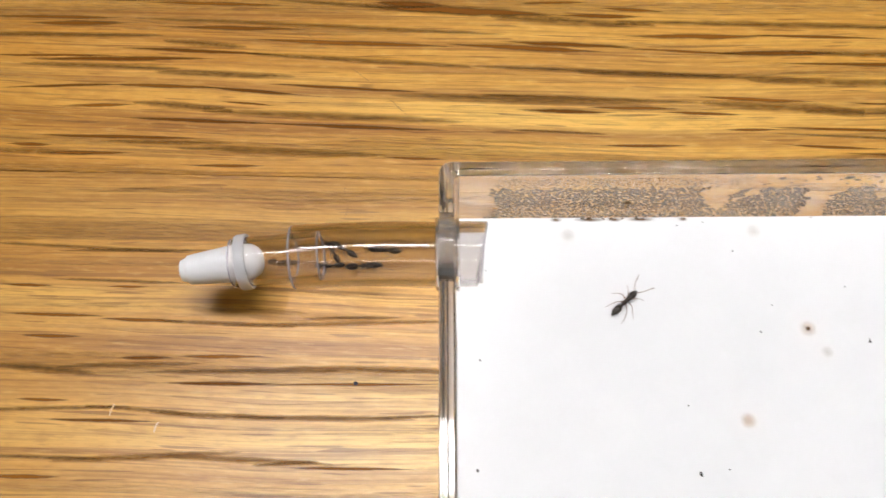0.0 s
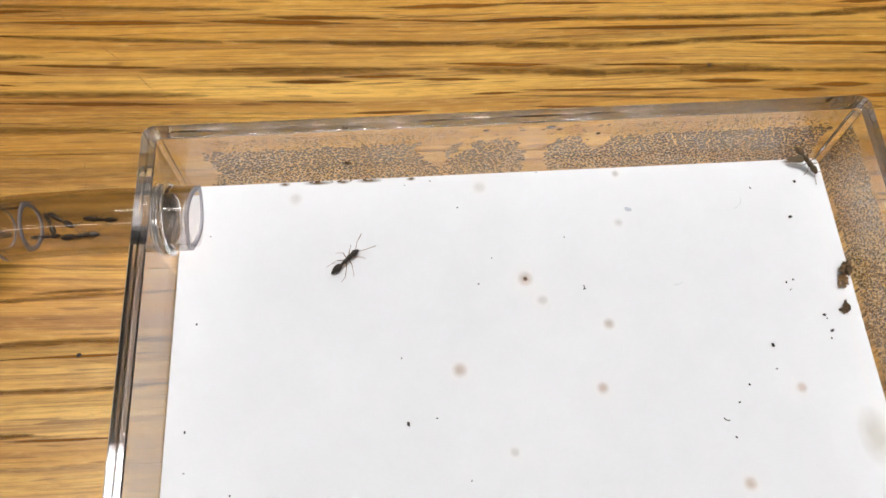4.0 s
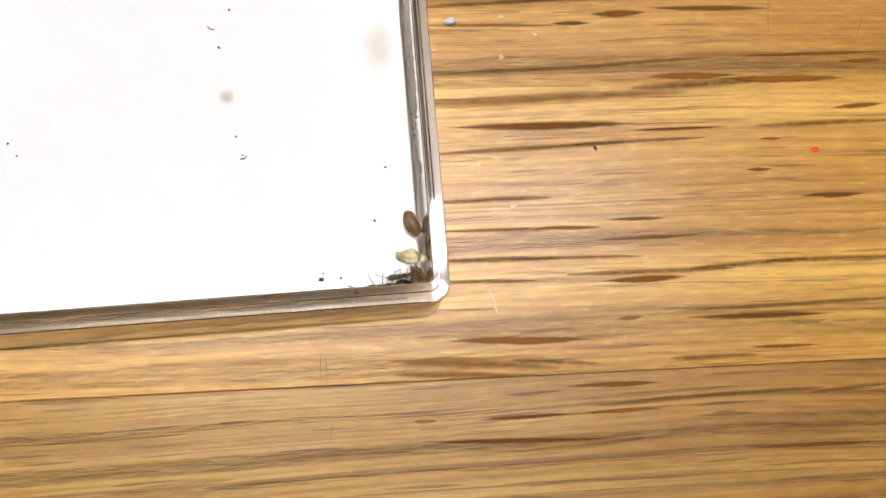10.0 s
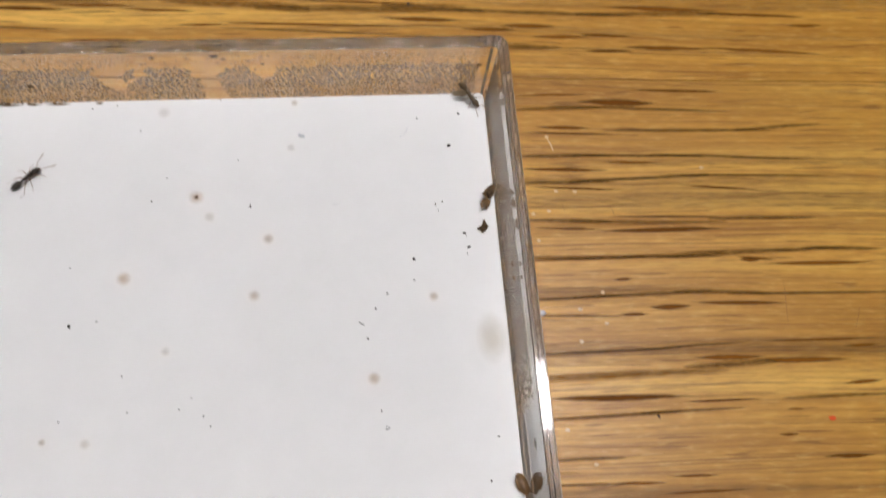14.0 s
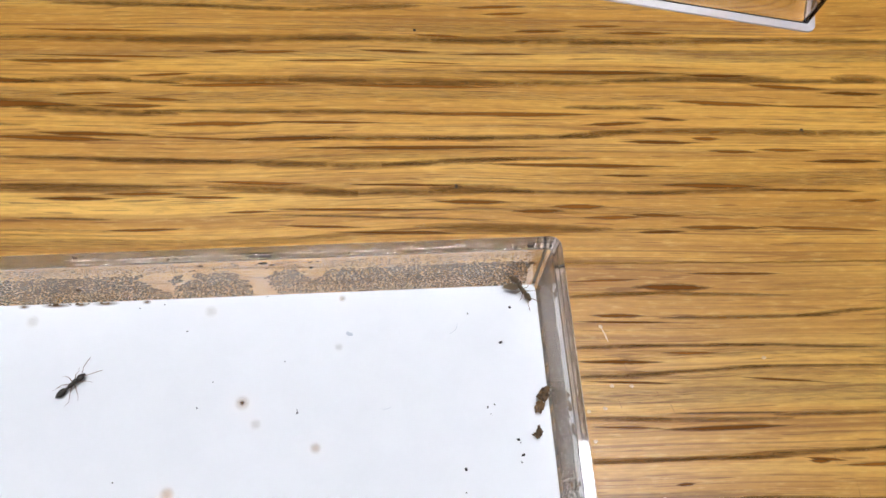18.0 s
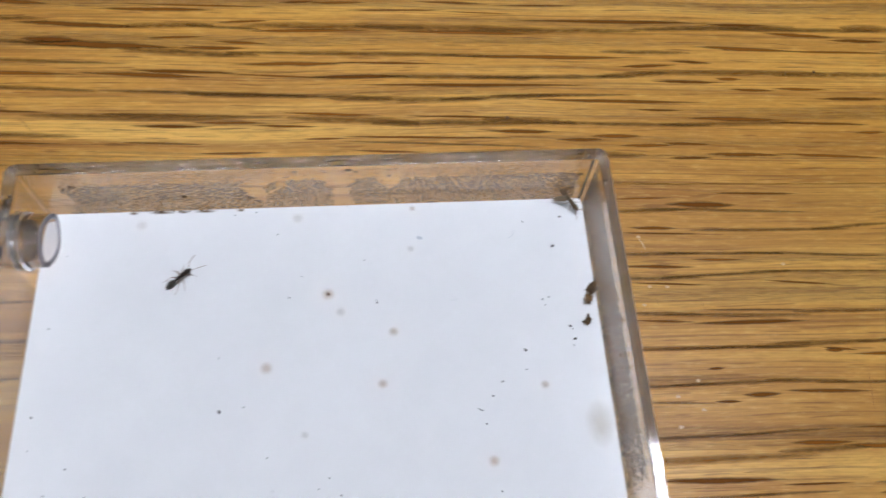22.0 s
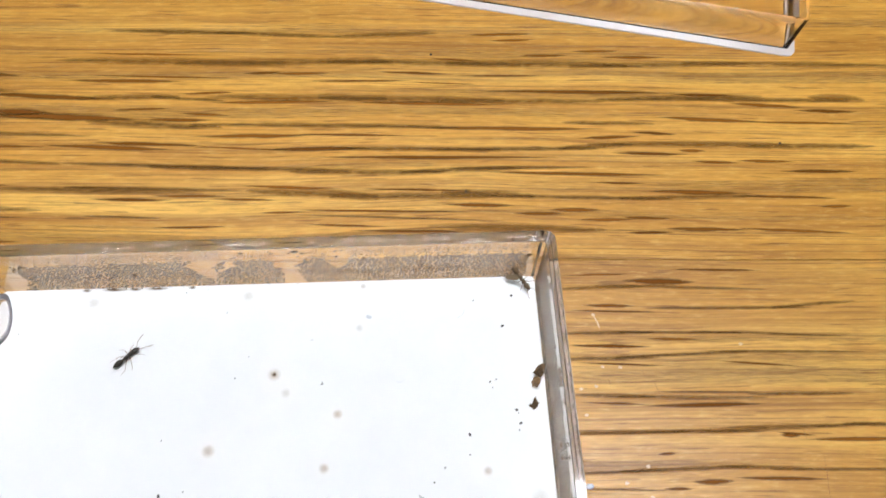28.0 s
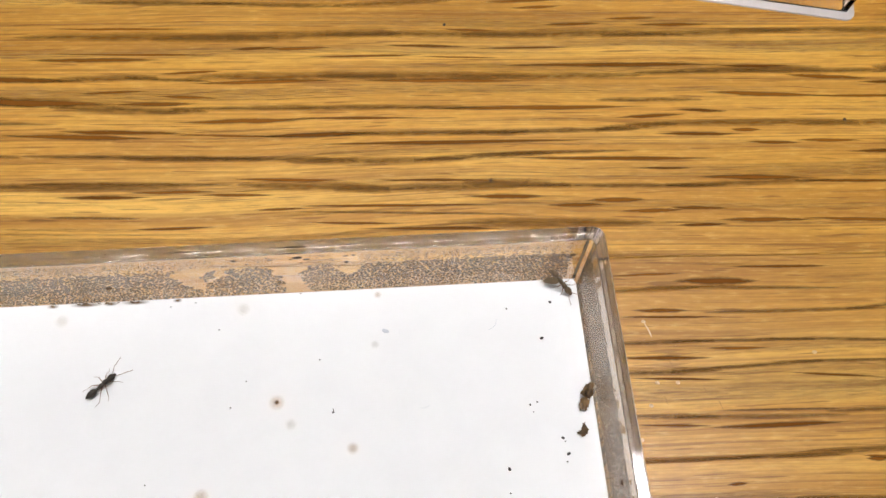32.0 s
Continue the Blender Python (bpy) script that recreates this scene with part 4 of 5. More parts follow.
            toe.z = 0.03 * s
            o = part("leg", limb([root, (root + knee) / 2 + Vector((0, 0, 0.04 * s)), knee, (knee + heel) / 2, heel, toe], [q * thick * s for q in (0.07, 0.075, 0.045, 0.042, 0.03, 0.022)]), legs, a)
    return a


FLOOR_TOP = PAPER_Z + 0.00002


def ants():
    made = {}
    made["walker"] = ant("ant", pose(-24.35 * MM, -15.95 * MM, FLOOR_TOP, 0, 0, 42.5), 5.7 * MM, "slender black ant with reddish antennae standing on the white slab", CHITIN, LIMB, 4, spread=1.22, feel=1.3)
    floor = lambda y: TUBE_Z - math.sqrt(max(0.1, 3.8 ** 2 - (y / 1 + 10.3) ** 2)) * MM

    def in_tube(x, y, yaw, n, seed, tilt=0.0, label="black ant resting inside the clear tube"):
        return ant("ant", pose(x * MM, y * MM, floor(y), tilt, 0, yaw), n * MM, label, CHITIN, LIMB_DARK, seed, 0.0, 0.72, thick=1.25)
    in_tube(-65.0, -8.0, 147, 5.4, 11, -30)
    in_tube(-66.7, -8.4, 118, 4.8, 12, -20)
    made["tube"] = in_tube(-59.5, -8.15, 175, 5.3, 13, -30)
    in_tube(-62.2, -10.8, 4, 5.9, 14, 6)
    in_tube(-67.2, -10.8, 184, 4.6, 15, 8)
    return made


def corner_dead():
    a = ant("ant", Matrix.Translation((46.9 * MM, -2.75 * MM, PAPER_Z + 1.3 * MM)) @ pose(0, 0, 0, 34, -16, 0) @ pose(0, 0, 0, 0, 0, -63), 6.0 * MM, "dead brownish ant slumped against the fogged wall", CHITIN_BROWN, LIMB, 22, 0.0, 1.0)
    b = bmesh.new()
    pts = []
    for j in range(18):
        w = 2 * math.pi * j / 18
        pts.append((-0.2 * MM - 2.0 * MM * (1 + math.cos(w)) / 2 * 1.35, 0.45 * MM * math.sin(w) * (1.15 - 0.35 * math.cos(w)), 0.75 * MM))
    rings(b, [[Vector(p) + Vector((0, 0, dz)) for p in pts] for dz in (0, 0.00004)])
    part("wing", b, WING, a, "grey-brown folded wing", smooth=False).rotation_euler.z = radians(52)
    # the heap in the front corner
    ant("ant", pose(45.75 * MM, -73.75 * MM, FLOOR_TOP + 0.0003, -55, 0, 184), 5.9 * MM, "dead glossy black ant lying along the box wall", CHITIN_BLACK, LIMB_DARK, 31, 0.0, 0.95, antennae=((55, 0.4), (-30, 0.5)))
    ant("ant", pose(47.7 * MM, -72.8 * MM, FLOOR_TOP + 0.0003, -50, 0, 186), 4.4 * MM, "dead ant with brown banded abdomen in the corner heap", CHITIN_BROWN, LIMB, 32, 0.0, 0.5)


def lump(name, x, y, rx, ry, rz, yaw, mat, seed, label, category, rough=0.35, taper=0.0, seg=16):
    o = part(name, egg(rx * MM, ry * MM, rz * MM, (0, 0, 0), seg, taper, rough, seed), mat)
    low = min(v.co.z for v in o.data.vertices)
    o.matrix_world = pose(x * MM, y * MM, PAPER_Z - low - 0.00001, 0, 0, yaw)
    return tagged(o, label, category)


def heaps():
    lump("pupa_case", 48.9, -66.85, 1.6, 0.84, 0.8, 110, PUPA, 3, "empty brown pupa case beside the box wall", "pupa case", 0.22, -0.3)
    lump("grub", 48.6, -71.05, 1.5, 0.78, 0.7, -6, GRUB, 5, "straw-coloured grub lying in the corner", "grub", 0.6)
    lump("husk", 49.25, -73.4, 0.6, 1.0, 1.2, 20, HUSK, 8, "torn brown insect husk leaning in the corner", "husk", 0.95, 0, 18)
    lump("husk", 48.5, -74.3, 0.7, 0.45, 0.4, 10, HUSK, 9, "torn brown insect husk in the corner heap", "husk", 0.8)
    lump("wing_scrap", 49.7, -71.0, 0.16, 0.75, 1.1, -12, WING, 10, "grey scrap of wing leaning on the wall", "wing", 0.5)
    lump("lint", 18.4, -9.4, 0.55, 0.32, 0.12, -20, LINT, 21, "tiny grey flake lying on the white slab", "lint", 0.5, 0, 8)
    lump("crumb", 48.6, -21.2, 0.95, 0.8, 0.75, 60, CRUMB, 12, "dark brown crumb of refuse against the wall", "crumb", 0.9)
    lump("crumb", 47.95, -22.9, 0.9, 0.6, 0.45, 60, HUSK, 13, "torn brown crumb of refuse near the wall", "crumb", 0.9)
    lump("crumb", 47.35, -27.0, 0.75, 0.45, 0.45, 75, CRUMB, 14, "small notched dark crumb on the slab", "crumb", 1.1)
    lump("crumb", 46.95, -27.4, 0.55, 0.35, 0.4, -20, CRUMB, 15, "small notched dark crumb on the slab", "crumb", 1.0)
    lump("crumb", -47.4, -60.1, 0.7, 0.55, 0.5, 40, CRUMB, 16, "dark crumb of refuse at the wall's foot", "crumb", 0.9)
    lump("crumb", -47.5, -69.1, 0.6, 0.55, 0.5, 10, CRUMB, 17, "dark crumb of refuse at the wall's foot", "crumb", 0.9)
    for x, y, z, rx, ry, rz, mat, seed, label in ((49.95, -71.35, 15.6, 0.22, 1.2, 1.0, PUPA, 51, "brown husk stuck to the clear wall under the rim"), (-23.4, -1.75, 9.9, 0.45, 0.25, 0.4, CRUMB, 52, "dark crumb stuck to the fogged wall"),
                                              (-48.55, -63.4, 8.0, 0.25, 0.6, 0.55, CRUMB, 53, "dark crumb stuck to the clear wall"), (47.8, -1.75, 13.6, 0.5, 0.2, 0.4, HUSK, 54, "brown crumb stuck to the fogged wall"), (49.35, -4.5, 9.6, 0.25, 0.4, 0.3, CRUMB, 55, "dark crumb stuck to the fogged wall"), (49.6, -36.4, 14.1, 0.15, 0.4, 0.4, CRUMB, 56, "dark crumb stuck to the fogged wall"),
                                              (49.6, -38.5, 14.0, 0.15, 0.35, 0.35, CRUMB, 57, "dark crumb stuck to the fogged wall"), (49.5, -38.2, 7.0, 0.12, 0.25, 0.25, CRUMB, 58, "dark crumb stuck to the fogged wall")):
        o = part("crumb" if mat is CRUMB else "husk", egg(rx * MM, ry * MM, rz * MM, (0, 0, 0), 12, 0.0, 0.4, seed), mat)
        o.location = (x * MM, y * MM, z * MM)
        tagged(o, label, "crumb" if mat is CRUMB else "husk")
    for x, y, z, r in ((-75.3, -10.2, 8.35, 0.55), (-74.3, -10.5, 8.2, 0.4), (-73.3, -10.3, 8.3, 0.6), (-72.3, -10.4, 8.25, 0.45)):
        o = part("crumb", egg(r * 1.2 * MM, r * MM, r * 0.7 * MM, (0, 0, 0), 10, 0.0, 0.8, int(-x)), CRUMB)
        o.location = (x * MM, y * MM, z * MM)
        tagged(o, "brown crumb of refuse inside the narrow tube", "crumb", "crumbs in the tube")
    rnd = random.Random(5)
    for x, r in ((-29.5, 0.5), (-28.5, 0.75), (-26.3, 0.4), (-25.2, 0.55), (-23.4, 0.35), (-21.3, 0.6), (-20.3, 0.4), (-14.0, 0.3), (-33.6, 0.3), (5.2, 0.3)):
        lump("crumb", x, -2.25, r * 0.5, r * 0.22, r * 0.3, rnd.uniform(-25, 25), CRUMB, rnd.randint(20, 90), "brown crumb lying along the back wall's foot", "crumb", 0.9, 0, 10)


SPECKS_A = [-7.4, -7.7, -2.9, -16.3, -5.1, -20.3, 18.2, -9.4, 10.3, -21.9, 37.8, -6.7, 42.8, -12.0, 44.9, -6.0, 39.8, -22.5, 40.9, -22.1, 40.2, -23.6, 44.1, -27.8, 44.4, -28.3, 44.6, -30.2, 44.3, -31.3,
            35.7, -31.9, 35.5, -35.3, 29.3, -39.7, 27.9, -44.4, 31.2, -37.3, 30.1, -57.7, 29.4, -55.4, -16.7, -30.9, -16.1, -40.2, -12.2, -39.6, -8.1, -48.1, -7.1, -53.4, 1.9, -51.8, 0.2, -53.4, 4.7, -56.1]
SPECKS_B = [-39.7, -48.2, -42.5, -52.2, -36.2, -52.7, -46.1, -39.6, -45.9, -45.0, -45.5, -24.3, -16.5, -54.2, 38.3, -72.9, 38.5, -72.2, 40.5, -72.9, 3.7, -54.6, -15.2, -3.4, -11.3, -2.9, -44.3, -10.6, 8.2, -13.5, 46.5, -60.2, 44.8, -66.5]
BIG = {(42.8, -12.0), (44.6, -30.2), (44.1, -27.8), (35.7, -31.9), (38.3, -72.9), (-16.1, -40.2), (44.9, -6.0)}


def specks():
    rnd = random.Random(9)
    for row in (SPECKS_A, SPECKS_B):
        for x, y in zip(row[::2], row[1::2]):
            r = rnd.uniform(0.08, 0.14) if (x, y) not in BIG else rnd.uniform(0.19, 0.26)
            lump("frass_speck", x, y, r * rnd.uniform(1.0, 1.5), r, r * 0.8, rnd.uniform(0, 180), FRASS, rnd.randint(1, 99), "tiny dark speck of frass on the white slab", "speck", 0.5, 0, 8)["group"] = "specks"
    # curled hairs and slivers
    for x, y, yaw, n in ((30.2, -58.1, 20, 0.8), (10.2, -21.7, 80, 0.7), (35.6, -9.5, 50, 2.2), (24.0, -22.0, 10, 1.4), (27.0, -42.0, -30, 0.9)):
        pts = [Vector((n * MM * (q - 0.5), n * MM * 0.7 * (q - 0.5) ** 2, 0.00006)) for q in (0, 0.25, 0.5, 0.75, 1)]
        o = part("hair", limb(pts, [0.00003 if n > 1 else 0.00007] * 5, 5), FRASS if n < 1 else LINT)
        o.matrix_world = pose(x * MM, y * MM, PAPER_Z + 0.00001, 0, 0, yaw)
        tagged(o, "fine curled hair lying on the slab", "hair", "hairs")


# ---- condensation on the inner walls ----
STEP = 0.07


def wet_sheet(name, along, place, beads, fog, label):
    """The inner face of a wall with beads of water standing proud of it: (along, height) in mm go through place to a point."""
    top = RIM_Z / MM - 0.62
    us = np.linspace(along[0], along[1], int((along[1] - along[0]) / STEP) + 1)
    zs = np.concatenate(([0.9], np.linspace(5.3, 17.95, 182), [top]))
    z0, dz, du = 5.3, zs[2] - zs[1], us[1] - us[0]
    high = np.zeros((len(zs), len(us)))
    for u, z, ru, rz, turn, tall in beads:
        big = max(ru, rz)
        i0, i1 = max(0, int((u - big - us[0]) / du)), min(len(us), int((u + big - us[0]) / du) + 2)
        j0, j1 = max(1, int((z - big - z0) / dz) + 1), min(len(zs) - 2, int((z + big - z0) / dz) + 3)
        if i1 <= i0 or j1 <= j0:
            continue
        a, b = us[None, i0:i1] - u, zs[j0:j1, None] - z
        p, q = (a * math.cos(turn) + b * math.sin(turn)) / ru, (b * math.cos(turn) - a * math.sin(turn)) / rz
        cap = tall * np.maximum(0.0, np.sqrt(np.maximum(0.0, 1.35 - p * p - q * q)) - 0.5916) / 0.5703
        high[j0:j1, i0:i1] = np.maximum(high[j0:j1, i0:i1], cap)
    uu, zz = np.meshgrid(us, zs)
    inset = 2.06 + 0.14 * (top - zz) / (top - 0.9)
    points = place(uu, zz, inset + high).reshape(-1, 3) * MM
    n, m = len(us), len(zs)
    k = (np.arange(m - 1)[:, None] * n + np.arange(n - 1)[None, :]).ravel()
    quads = np.stack((k, k + 1, k + n + 1, k + n), axis=1)
    me = bpy.data.meshes.new(name)
    me.vertices.add(n * m)
    me.vertices.foreach_set("co", points.ravel())
    me.loops.add(quads.size)
    me.loops.foreach_set("vertex_index", quads.ravel().astype(np.int32))
    me.polygons.add(len(quads))
    me.polygons.foreach_set("loop_start", np.arange(0, quads.size, 4, dtype=np.int32))
    me.polygons.foreach_set("use_smooth", np.ones(len(quads), dtype=bool))
    dull = me.attributes.new("mist", "FLOAT", "POINT")
    dull.data.foreach_set("value", np.where(high > 0.004, 0.0, fog(uu, zz)).ravel().astype(np.float32))
    bead = me.attributes.new("bead", "FLOAT", "POINT")
    bead.data.foreach_set("value", (high > 0.004).ravel().astype(np.float32))
    me.update()
    me.validate()
    me.materials.append(WET)
    ob = new(name, me)
    ob.visible_shadow = False
    return tagged(ob, label, "condensation", kind="stuff")


def inside(x, z, ring):
    hit = False
    for (x0, z0), (x1, z1) in zip(ring, ring[1:] + ring[:1]):
        if (z0 > z) != (z1 > z) and x < x0 + (z - z0) * (x1 - x0) / (z1 - z0):
            hit = not hit
    return hit


# outlines of the beaded patches on the back wall, in mm along it and up
LEFT_PATCH = [(-44.5, 5), (-9.2, 5), (-9.8, 7.2), (-12.6, 10.5), (-13.6, 13), (-12.5, 14.2), (-9.8, 15), (-6.5, 16.8), (-5.5, 18), (-43, 18), (-44, 13), (-42.5, 9)]
ISLET = [(-9.3, 11), (-8.2, 13.2), (-6.2, 14.6), (-5.8, 14.2), (-7, 12.4), (-7.8, 11.2), (-8.6, 10.2)]
MOUND = [(-8.8, 5), (-9, 9.4), (-7.2, 10.4), (-5.4, 12.2), (-4, 14.9), (-2.6, 14.4), (-0.8, 15), (1.2, 14.4), (1.6, 12.4), (3.1, 10.6), (2.6, 5)]
SPUR = [(6.8, 5), (5.9, 12.6), (7.6, 13.6), (8.8, 15.4), (8.4, 18), (11.4, 18), (11.2, 14.6), (11.8, 12), (13.6, 10.8), (14.9, 12.4), (15.2, 15), (15.8, 18), (50, 18), (50, 5)]


def condensation():
    rnd = random.Random(41)

    def waver(x, z, seed):
        return noise.noise(Vector((x * 0.9, z * 0.9, seed))) + 0.5 * noise.noise(Vector((x * 2.3, z * 2.3, seed + 5)))

    def grid(long0, long1, gap, z1=17.7):
        rows = int((z1 - 5.4) / gap)
        for j in range(rows):
            for i in range(int((long1 - long0) / gap)):
                yield long0 + (i + 0.5 * (j % 2) + rnd.uniform(-0.34, 0.34)) * gap, 5.4 + (j + rnd.uniform(-0.34, 0.34)) * gap

    beads = []
    for x, z in grid(-47.5, 48.2, 0.47):
        w = waver(x, z, 3.1)
        a, b = x + 0.9 * w, z + 0.6 * waver(x, z, 8.0)
        home = next((k for k, ring in enumerate((LEFT_PATCH, ISLET, MOUND, SPUR)) if inside(a, b, ring)), None)
        if home is None:
            # a few stray drops on the wiped strip
            if z > 15 and rnd.random() < 0.04:
                beads.append((x, z, rnd.uniform(0.12, 0.3), rnd.uniform(0.1, 0.2), 0, 0.1))
            continue
        upper = z > 14.2 + 0.9 * w
        if upper and rnd.random() < 0.5:
            continue
        r = rnd.uniform(0.09, 0.15) if upper else rnd.uniform(0.15, 0.225) if z > 8.2 else rnd.uniform(0.13, 0.19)
        beads.append((x, z, r * rnd.uniform(0.95, 1.5), r, rnd.uniform(-0.9, 0.9), r * 0.6))
    beads += [(6.1, 17.0, 0.75, 0.45, 0.1, 0.16), (7.4, 16.4, 0.5, 0.22, 0, 0.12), (-3.2, 16.9, 0.45, 0.3, 0, 0.14), (13.2, 14.9, 0.36, 0.28, 0, 0.2)]

    def back_fog(x, z):
        left = np.clip((z - 13.6) / 2.2, 0, 1) * (x < -7)
        right = np.clip((z - 14.6) / 1.6, 0, 1) * (x > 15)
        return 0.015 + 0.24 * np.maximum(left, right)
    wet_sheet("condensation", (BX0 / MM + 2.8, BX1 / MM - 2.8), lambda u, z, d: np.stack((u, BY1 / MM - d, z), axis=-1), beads, back_fog, "beads of condensation on the clear back wall")
    beads = []
    for y, z in grid(-58.5, -1.5, 0.40, 16.2):
        w = waver(y, z, 21.0)
        if z > 15.4 + 0.8 * w or y < -56 + 3 * w or w > 0.62:
            continue
        r = rnd.uniform(0.09, 0.2)
        beads.append((-y, z, r * rnd.uniform(0.9, 1.4), r, rnd.uniform(-0.9, 0.9), r * 0.6))
    for y, z, r in ((-36.4, 14.1, 0.5), (-38.5, 14.0, 0.42), (-40.4, 13.2, 0.36), (-62.5, 13.0, 0.9), (-33.8, 13.4, 0.4)):
        beads.append((-y, z, r, r * 0.7, 0.2, 0.16))

    def side_fog(u, z):
        return 0.05 + 0.2 * np.clip((58 - u) / 6, 0, 1) * np.clip((16.5 - z) / 1.5, 0, 1)
    wet_sheet("condensation", (-BY1 / MM + 2.8, -BY0 / MM - 2.8), lambda u, z, d: np.stack((BX1 / MM + 0.42 - d, -u, z), axis=-1), beads, side_fog, "beads of condensation on the clear side wall")


# ---- the lid behind the box ----
def lid():
    """Lies open side up: a plate with a sloping border, and upright walls that lean out a little."""
    o = thing("box_lid", pose(15.6 * MM, 76.6 * MM, 0.0, 0, 0, -12.9), "clear acrylic box lid lying open side up on the oak table", "lid")
    W, D = 102.4 * MM, 78 * MM

    def shell(prof, closed):
        loops = [rounded(i * MM, W - i * MM, i * MM, D - i * MM, z * MM, max(2.2 - i, 0.5) * MM) for i, z in prof]
        b = rings(bmesh.new(), loops, closed=closed)
        bmesh.ops.recalc_face_normals(b, faces=b.faces)
        return b
    foot = [(1.55, 0.06), (0.1, 0.06), (0.0, 0.16), (0.0, 0.5), (0.02, 0.54), (0.06, 0.565), (0.12, 0.585), (0.2, 0.61), (1.35, 0.99), (1.45, 1.023), (1.55, 1.05)]
    part("border", shell(foot, True), EDGE, o, "sloping acrylic border, its bright reflection painted in pale grey", sharp=24).visible_shadow = False
    wall = [(1.6, 0.9), (0.8, 10.7), (0.85, 10.85), (1.0, 10.95), (1.5, 10.95), (1.65, 10.85), (1.7, 10.7), (2.6, 0.9)]
    part("wall", shell(wall, True), LID_CLEAR, o, sharp=24).visible_shadow = False
    part("plate", shell([(1.6, 0.06), (1.6, 0.85)], False), LID_FILM, o, sharp=24).visible_shadow = False


# ---- crumbs and marks on the table ----
def on_table(name, x, y, rx, ry, rz, yaw, mat, seed, label, category):
    o = part(name, egg(rx * MM, ry * MM, rz * MM, (0, 0, 0), 8, 0.0, 0.4, seed), mat)
    low = min(v.co.z for v in o.data.vertices)
    o.matrix_world = pose(x * MM, y * MM, -low, 0, 0, yaw)
    return tagged(o, label, category)


def table_bits():
    on_table("orange_fleck", 101.6, -60.2, 0.6, 0.4, 0.15, 10, ORANGE, 2, "tiny orange fleck lying on the oak", "fleck")
    on_table("lint", 56.1, -40.4, 0.75, 0.5, 0.45, 0, LINT, 3, "small pale blue-grey bit of lint on the oak", "lint")
    on_table("crumb", -63.65, -26.3, 0.35, 0.3, 0.25, 0, FRASS, 4, "tiny black crumb on the oak", "crumb")
    on_table("crumb", -99.5, -44.8, 0.45, 0.4, 0.3, 0, CRUMB, 5, "tiny brown crumb on the oak", "crumb")
    on_table("crumb", 38.2, 20.2, 0.25, 0.5, 0.2, 0, FRASS, 6, "tiny dark crumb on the oak", "crumb")
    on_table("crumb", 32.3, 56.7, 0.3, 0.3, 0.2, 0, FRASS, 7, "tiny dark crumb on the oak", "crumb")
    on_table("crumb", 106.5, 30.3, 0.3, 0.3, 0.2, 0, FRASS, 8, "tiny dark crumb on the oak", "crumb")
    on_table("crumb", 73.1, -58.1, 0.2, 0.45, 0.12, 20, CRUMB, 9, "tiny dark crumb on the oak", "crumb")
    for x, y in ((61.4, -18.7), (64.7, -18.9), (88.2, -15.1), (56.9, -22.8), (59.7, -22.4), (57.3, -27.7), (61.0, -8.2), (62.8, -40.0), (62.0, -64.8), (67.0, -37.3), (62.3, -45.4), (58.2, -59.3), (66.9, -42.6)):
        on_table("chip", x, y, 0.36, 0.3, 0.16, 0, CHIP, int(x), "pale chip of lacquer on the oak", "chip")["group"] = "lacquer chips"
    for x, y, n, yaw in ((61.5, -9.7, 2.6, -72), (58.4, -76.5, 3.0, -75), (-99.1, -30.0, 1.8, 75), (-92.3, -32.5, 1.6, 75)):
        b = limb([(-n / 2 * MM, 0, 0), (0, 0.0001, 0), (n / 2 * MM, 0, 0)], [0.00006, 0.00016, 0.00006], 6)
        for v in b.verts:
            v.co.z = v.co.z * 0.4 + 0.00006
        o = part("chip", b, CHIP)
        o.matrix_world = pose(x * MM, y * MM, 0, 0, 0, yaw)
        tagged(o, "pale raised scratch of lacquer on the oak", "scratch", "scratches")


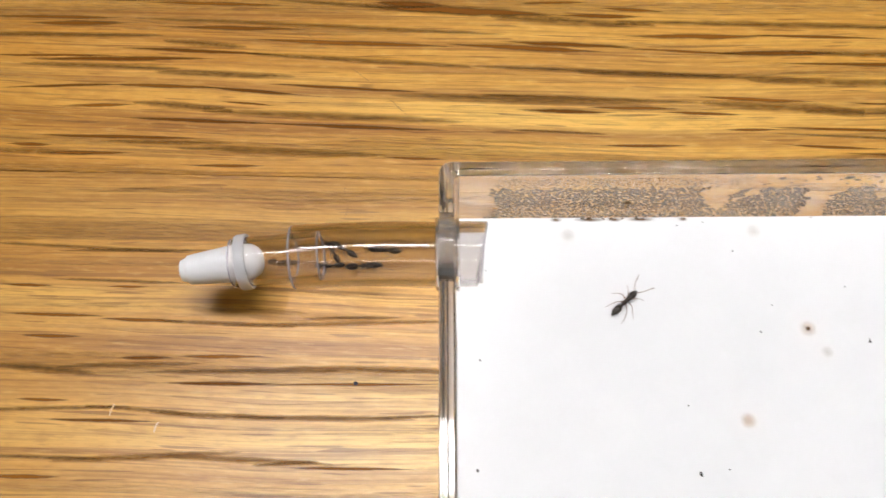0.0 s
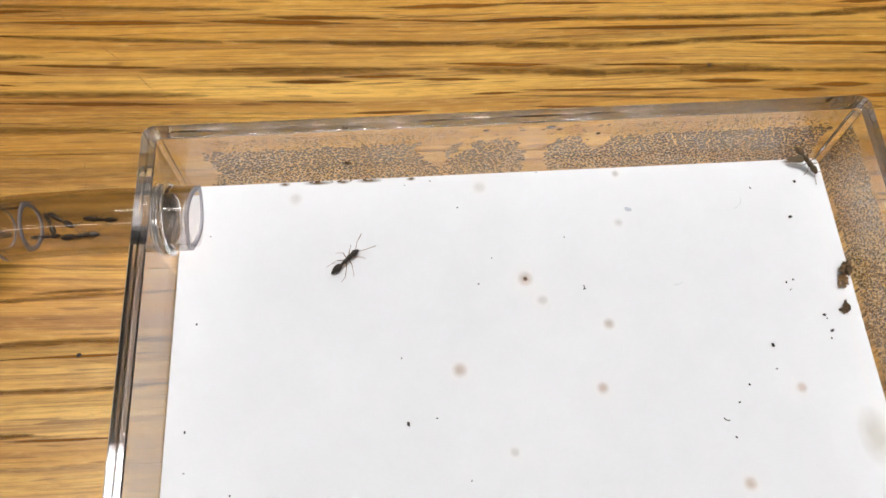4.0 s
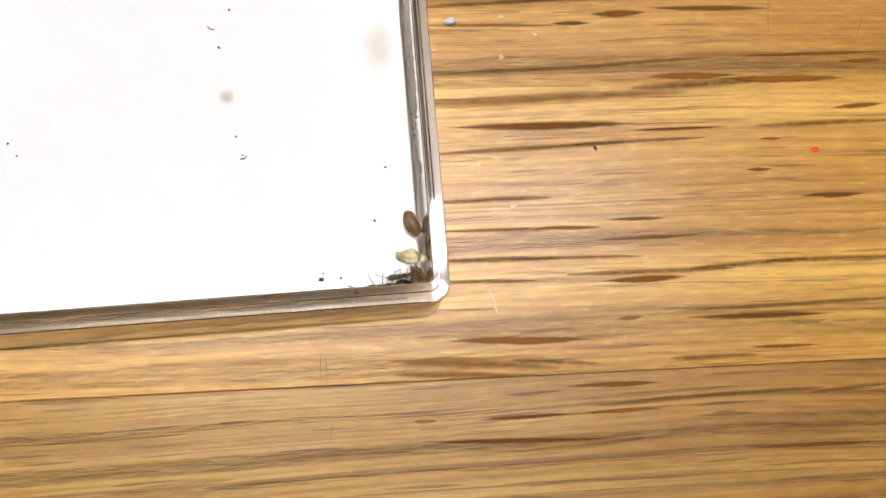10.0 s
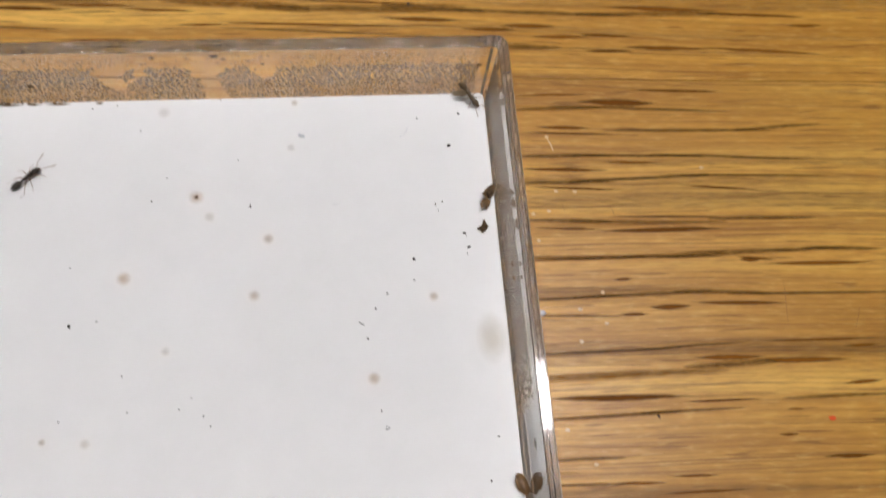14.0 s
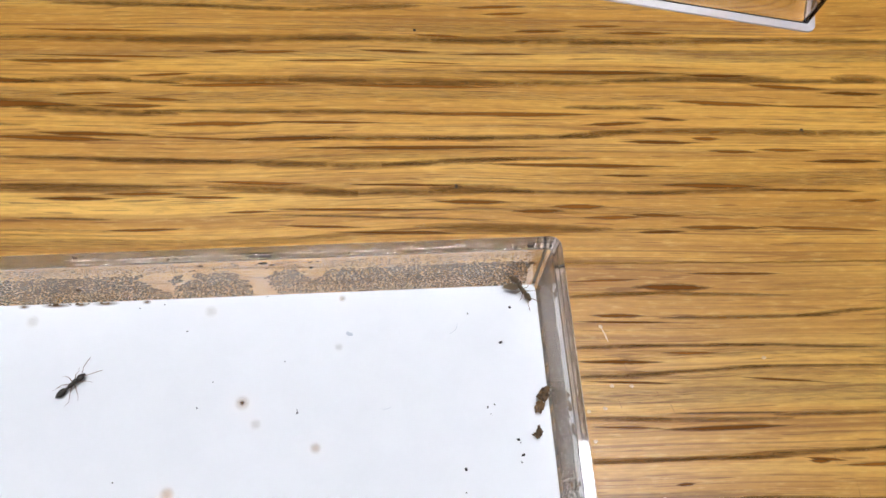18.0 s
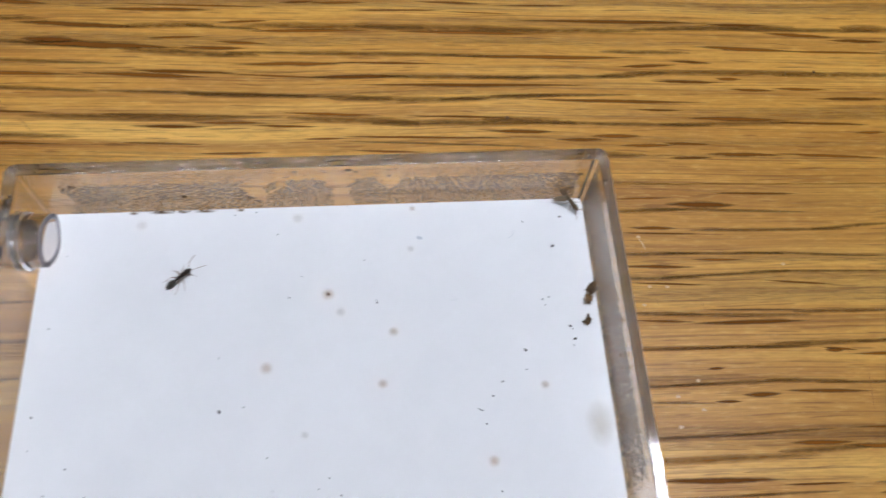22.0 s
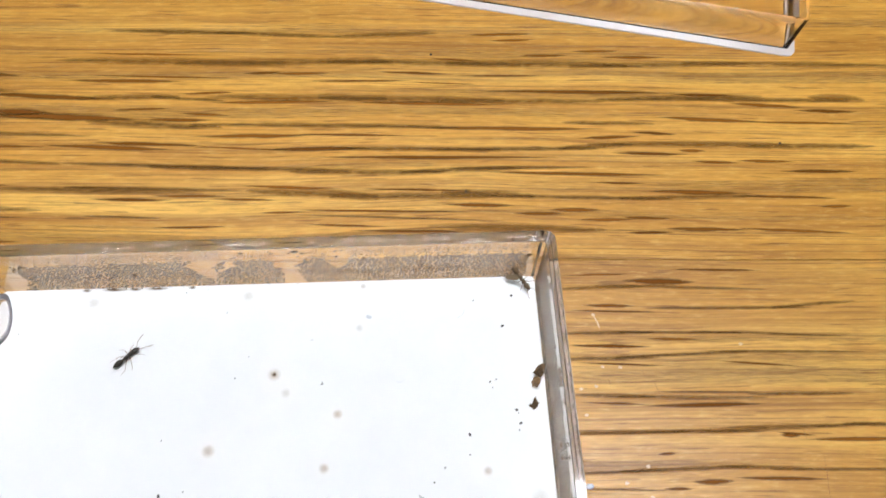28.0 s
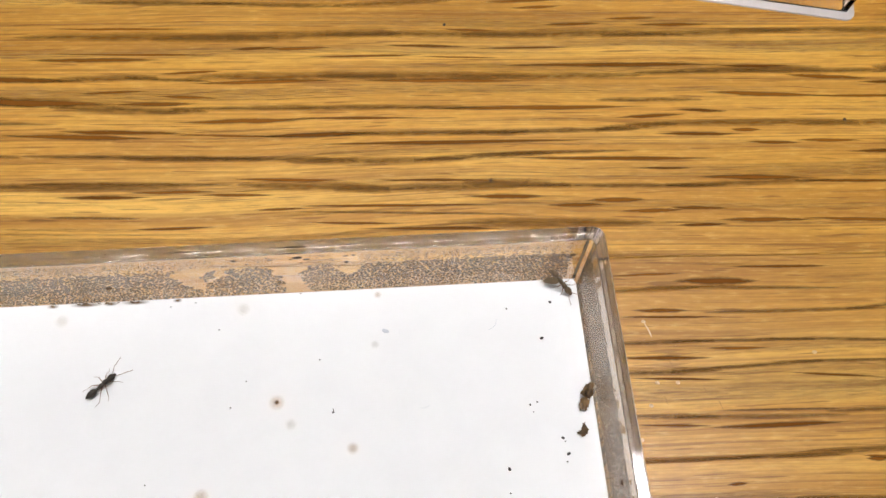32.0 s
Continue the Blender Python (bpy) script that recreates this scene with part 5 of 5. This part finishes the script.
# short dents and scratches across the grain: x, y, length in mm, bearing in degrees
DENTS = [(-64.7, 27.8, 5.8, -39), (-58.5, 21.6, 4.9, -45), (-55.2, 18.5, 2.8, -38), (-66.7, 5.7, 1.4, -82), (-66.2, 1.8, 2.6, -97), (-86.8, 5.9, 1.6, -76), (-73.3, 35.4, 5, -43),
         (37.2, -82.4, 4.2, -89), (37.8, -83, 3.9, -89), (38, -90.3, 2.7, -100), (20.5, -88.4, 2.6, -28), (98.3, -40.5, 8.5, -96), (110.3, -43.9, 4.5, -112), (70.9, -23.0, 2.8, -70), (62.3, -21.7, 1.6, -75), (64.0, -15.0, 3.4, -66), (68.9, -20.4, 1.2, -70), (96.2, -32.6, 2.0, -80)]


def dents():
    for x, y, n, a in DENTS:
        b = limb([(-n / 2 * MM, 0, 0), (-n / 5 * MM, 0.00008, 0), (n / 4 * MM, -0.00006, 0), (n / 2 * MM, 0, 0)], [0.00001, 0.00005, 0.00004, 0.00001], 6)
        for v in b.verts:
            v.co.z = v.co.z * 0.15 + 0.00002
        o = part("dent", b, SCRATCH)
        o.matrix_world = pose(x * MM, y * MM, 0, 0, 0, a)
        tagged(o, "thin dark dent across the oak grain", "scratch", "dents")


def motions(made):
    # it also creeps towards the others
    x, y, z = made["tube"].location / MM
    turn = made["tube"].rotation_euler.copy()
    steps = ((0, 0.35, 0, 0), (1.0, 0.1, 0, 2), (2.0, 0, 0, 0), (3.5, 0, 0, -2), (12, -0.3, -0.1, 3), (22.5, -0.6, -0.2, 0), (24.5, -0.6, -0.25, 2), (32, -0.7, -0.25, 0))
    walk(made["tube"], [(t, pose((x + a) * MM, (y + b) * MM, z * MM, math.degrees(turn.x), math.degrees(turn.y), math.degrees(turn.z) + c)) for t, a, b, c in steps])
    # the ant in the tube feels about with its antennae
    feelers = [o for o in made["tube"].children if o.name.startswith("antenna")]
    for k, o in enumerate(feelers):
        at = o.location.copy()
        turns = ((0, 12), (0.7, 16), (1.2, -4), (1.8, 6), (2.5, -10), (6, 4), (14, -6), (22, 8), (24, 0), (28, 6), (32, 0))
        walk(o, [(t, pose(at.x, at.y, at.z, 0, 0, a * (1 if k else -0.6))) for t, a in turns])


room()
table()
clear_box()
CARD = card()
stains(CARD)
tubing()
plug()
MADE = ants()
corner_dead()
heaps()
specks()
condensation()
lid()
table_bits()
dents()
motions(MADE)
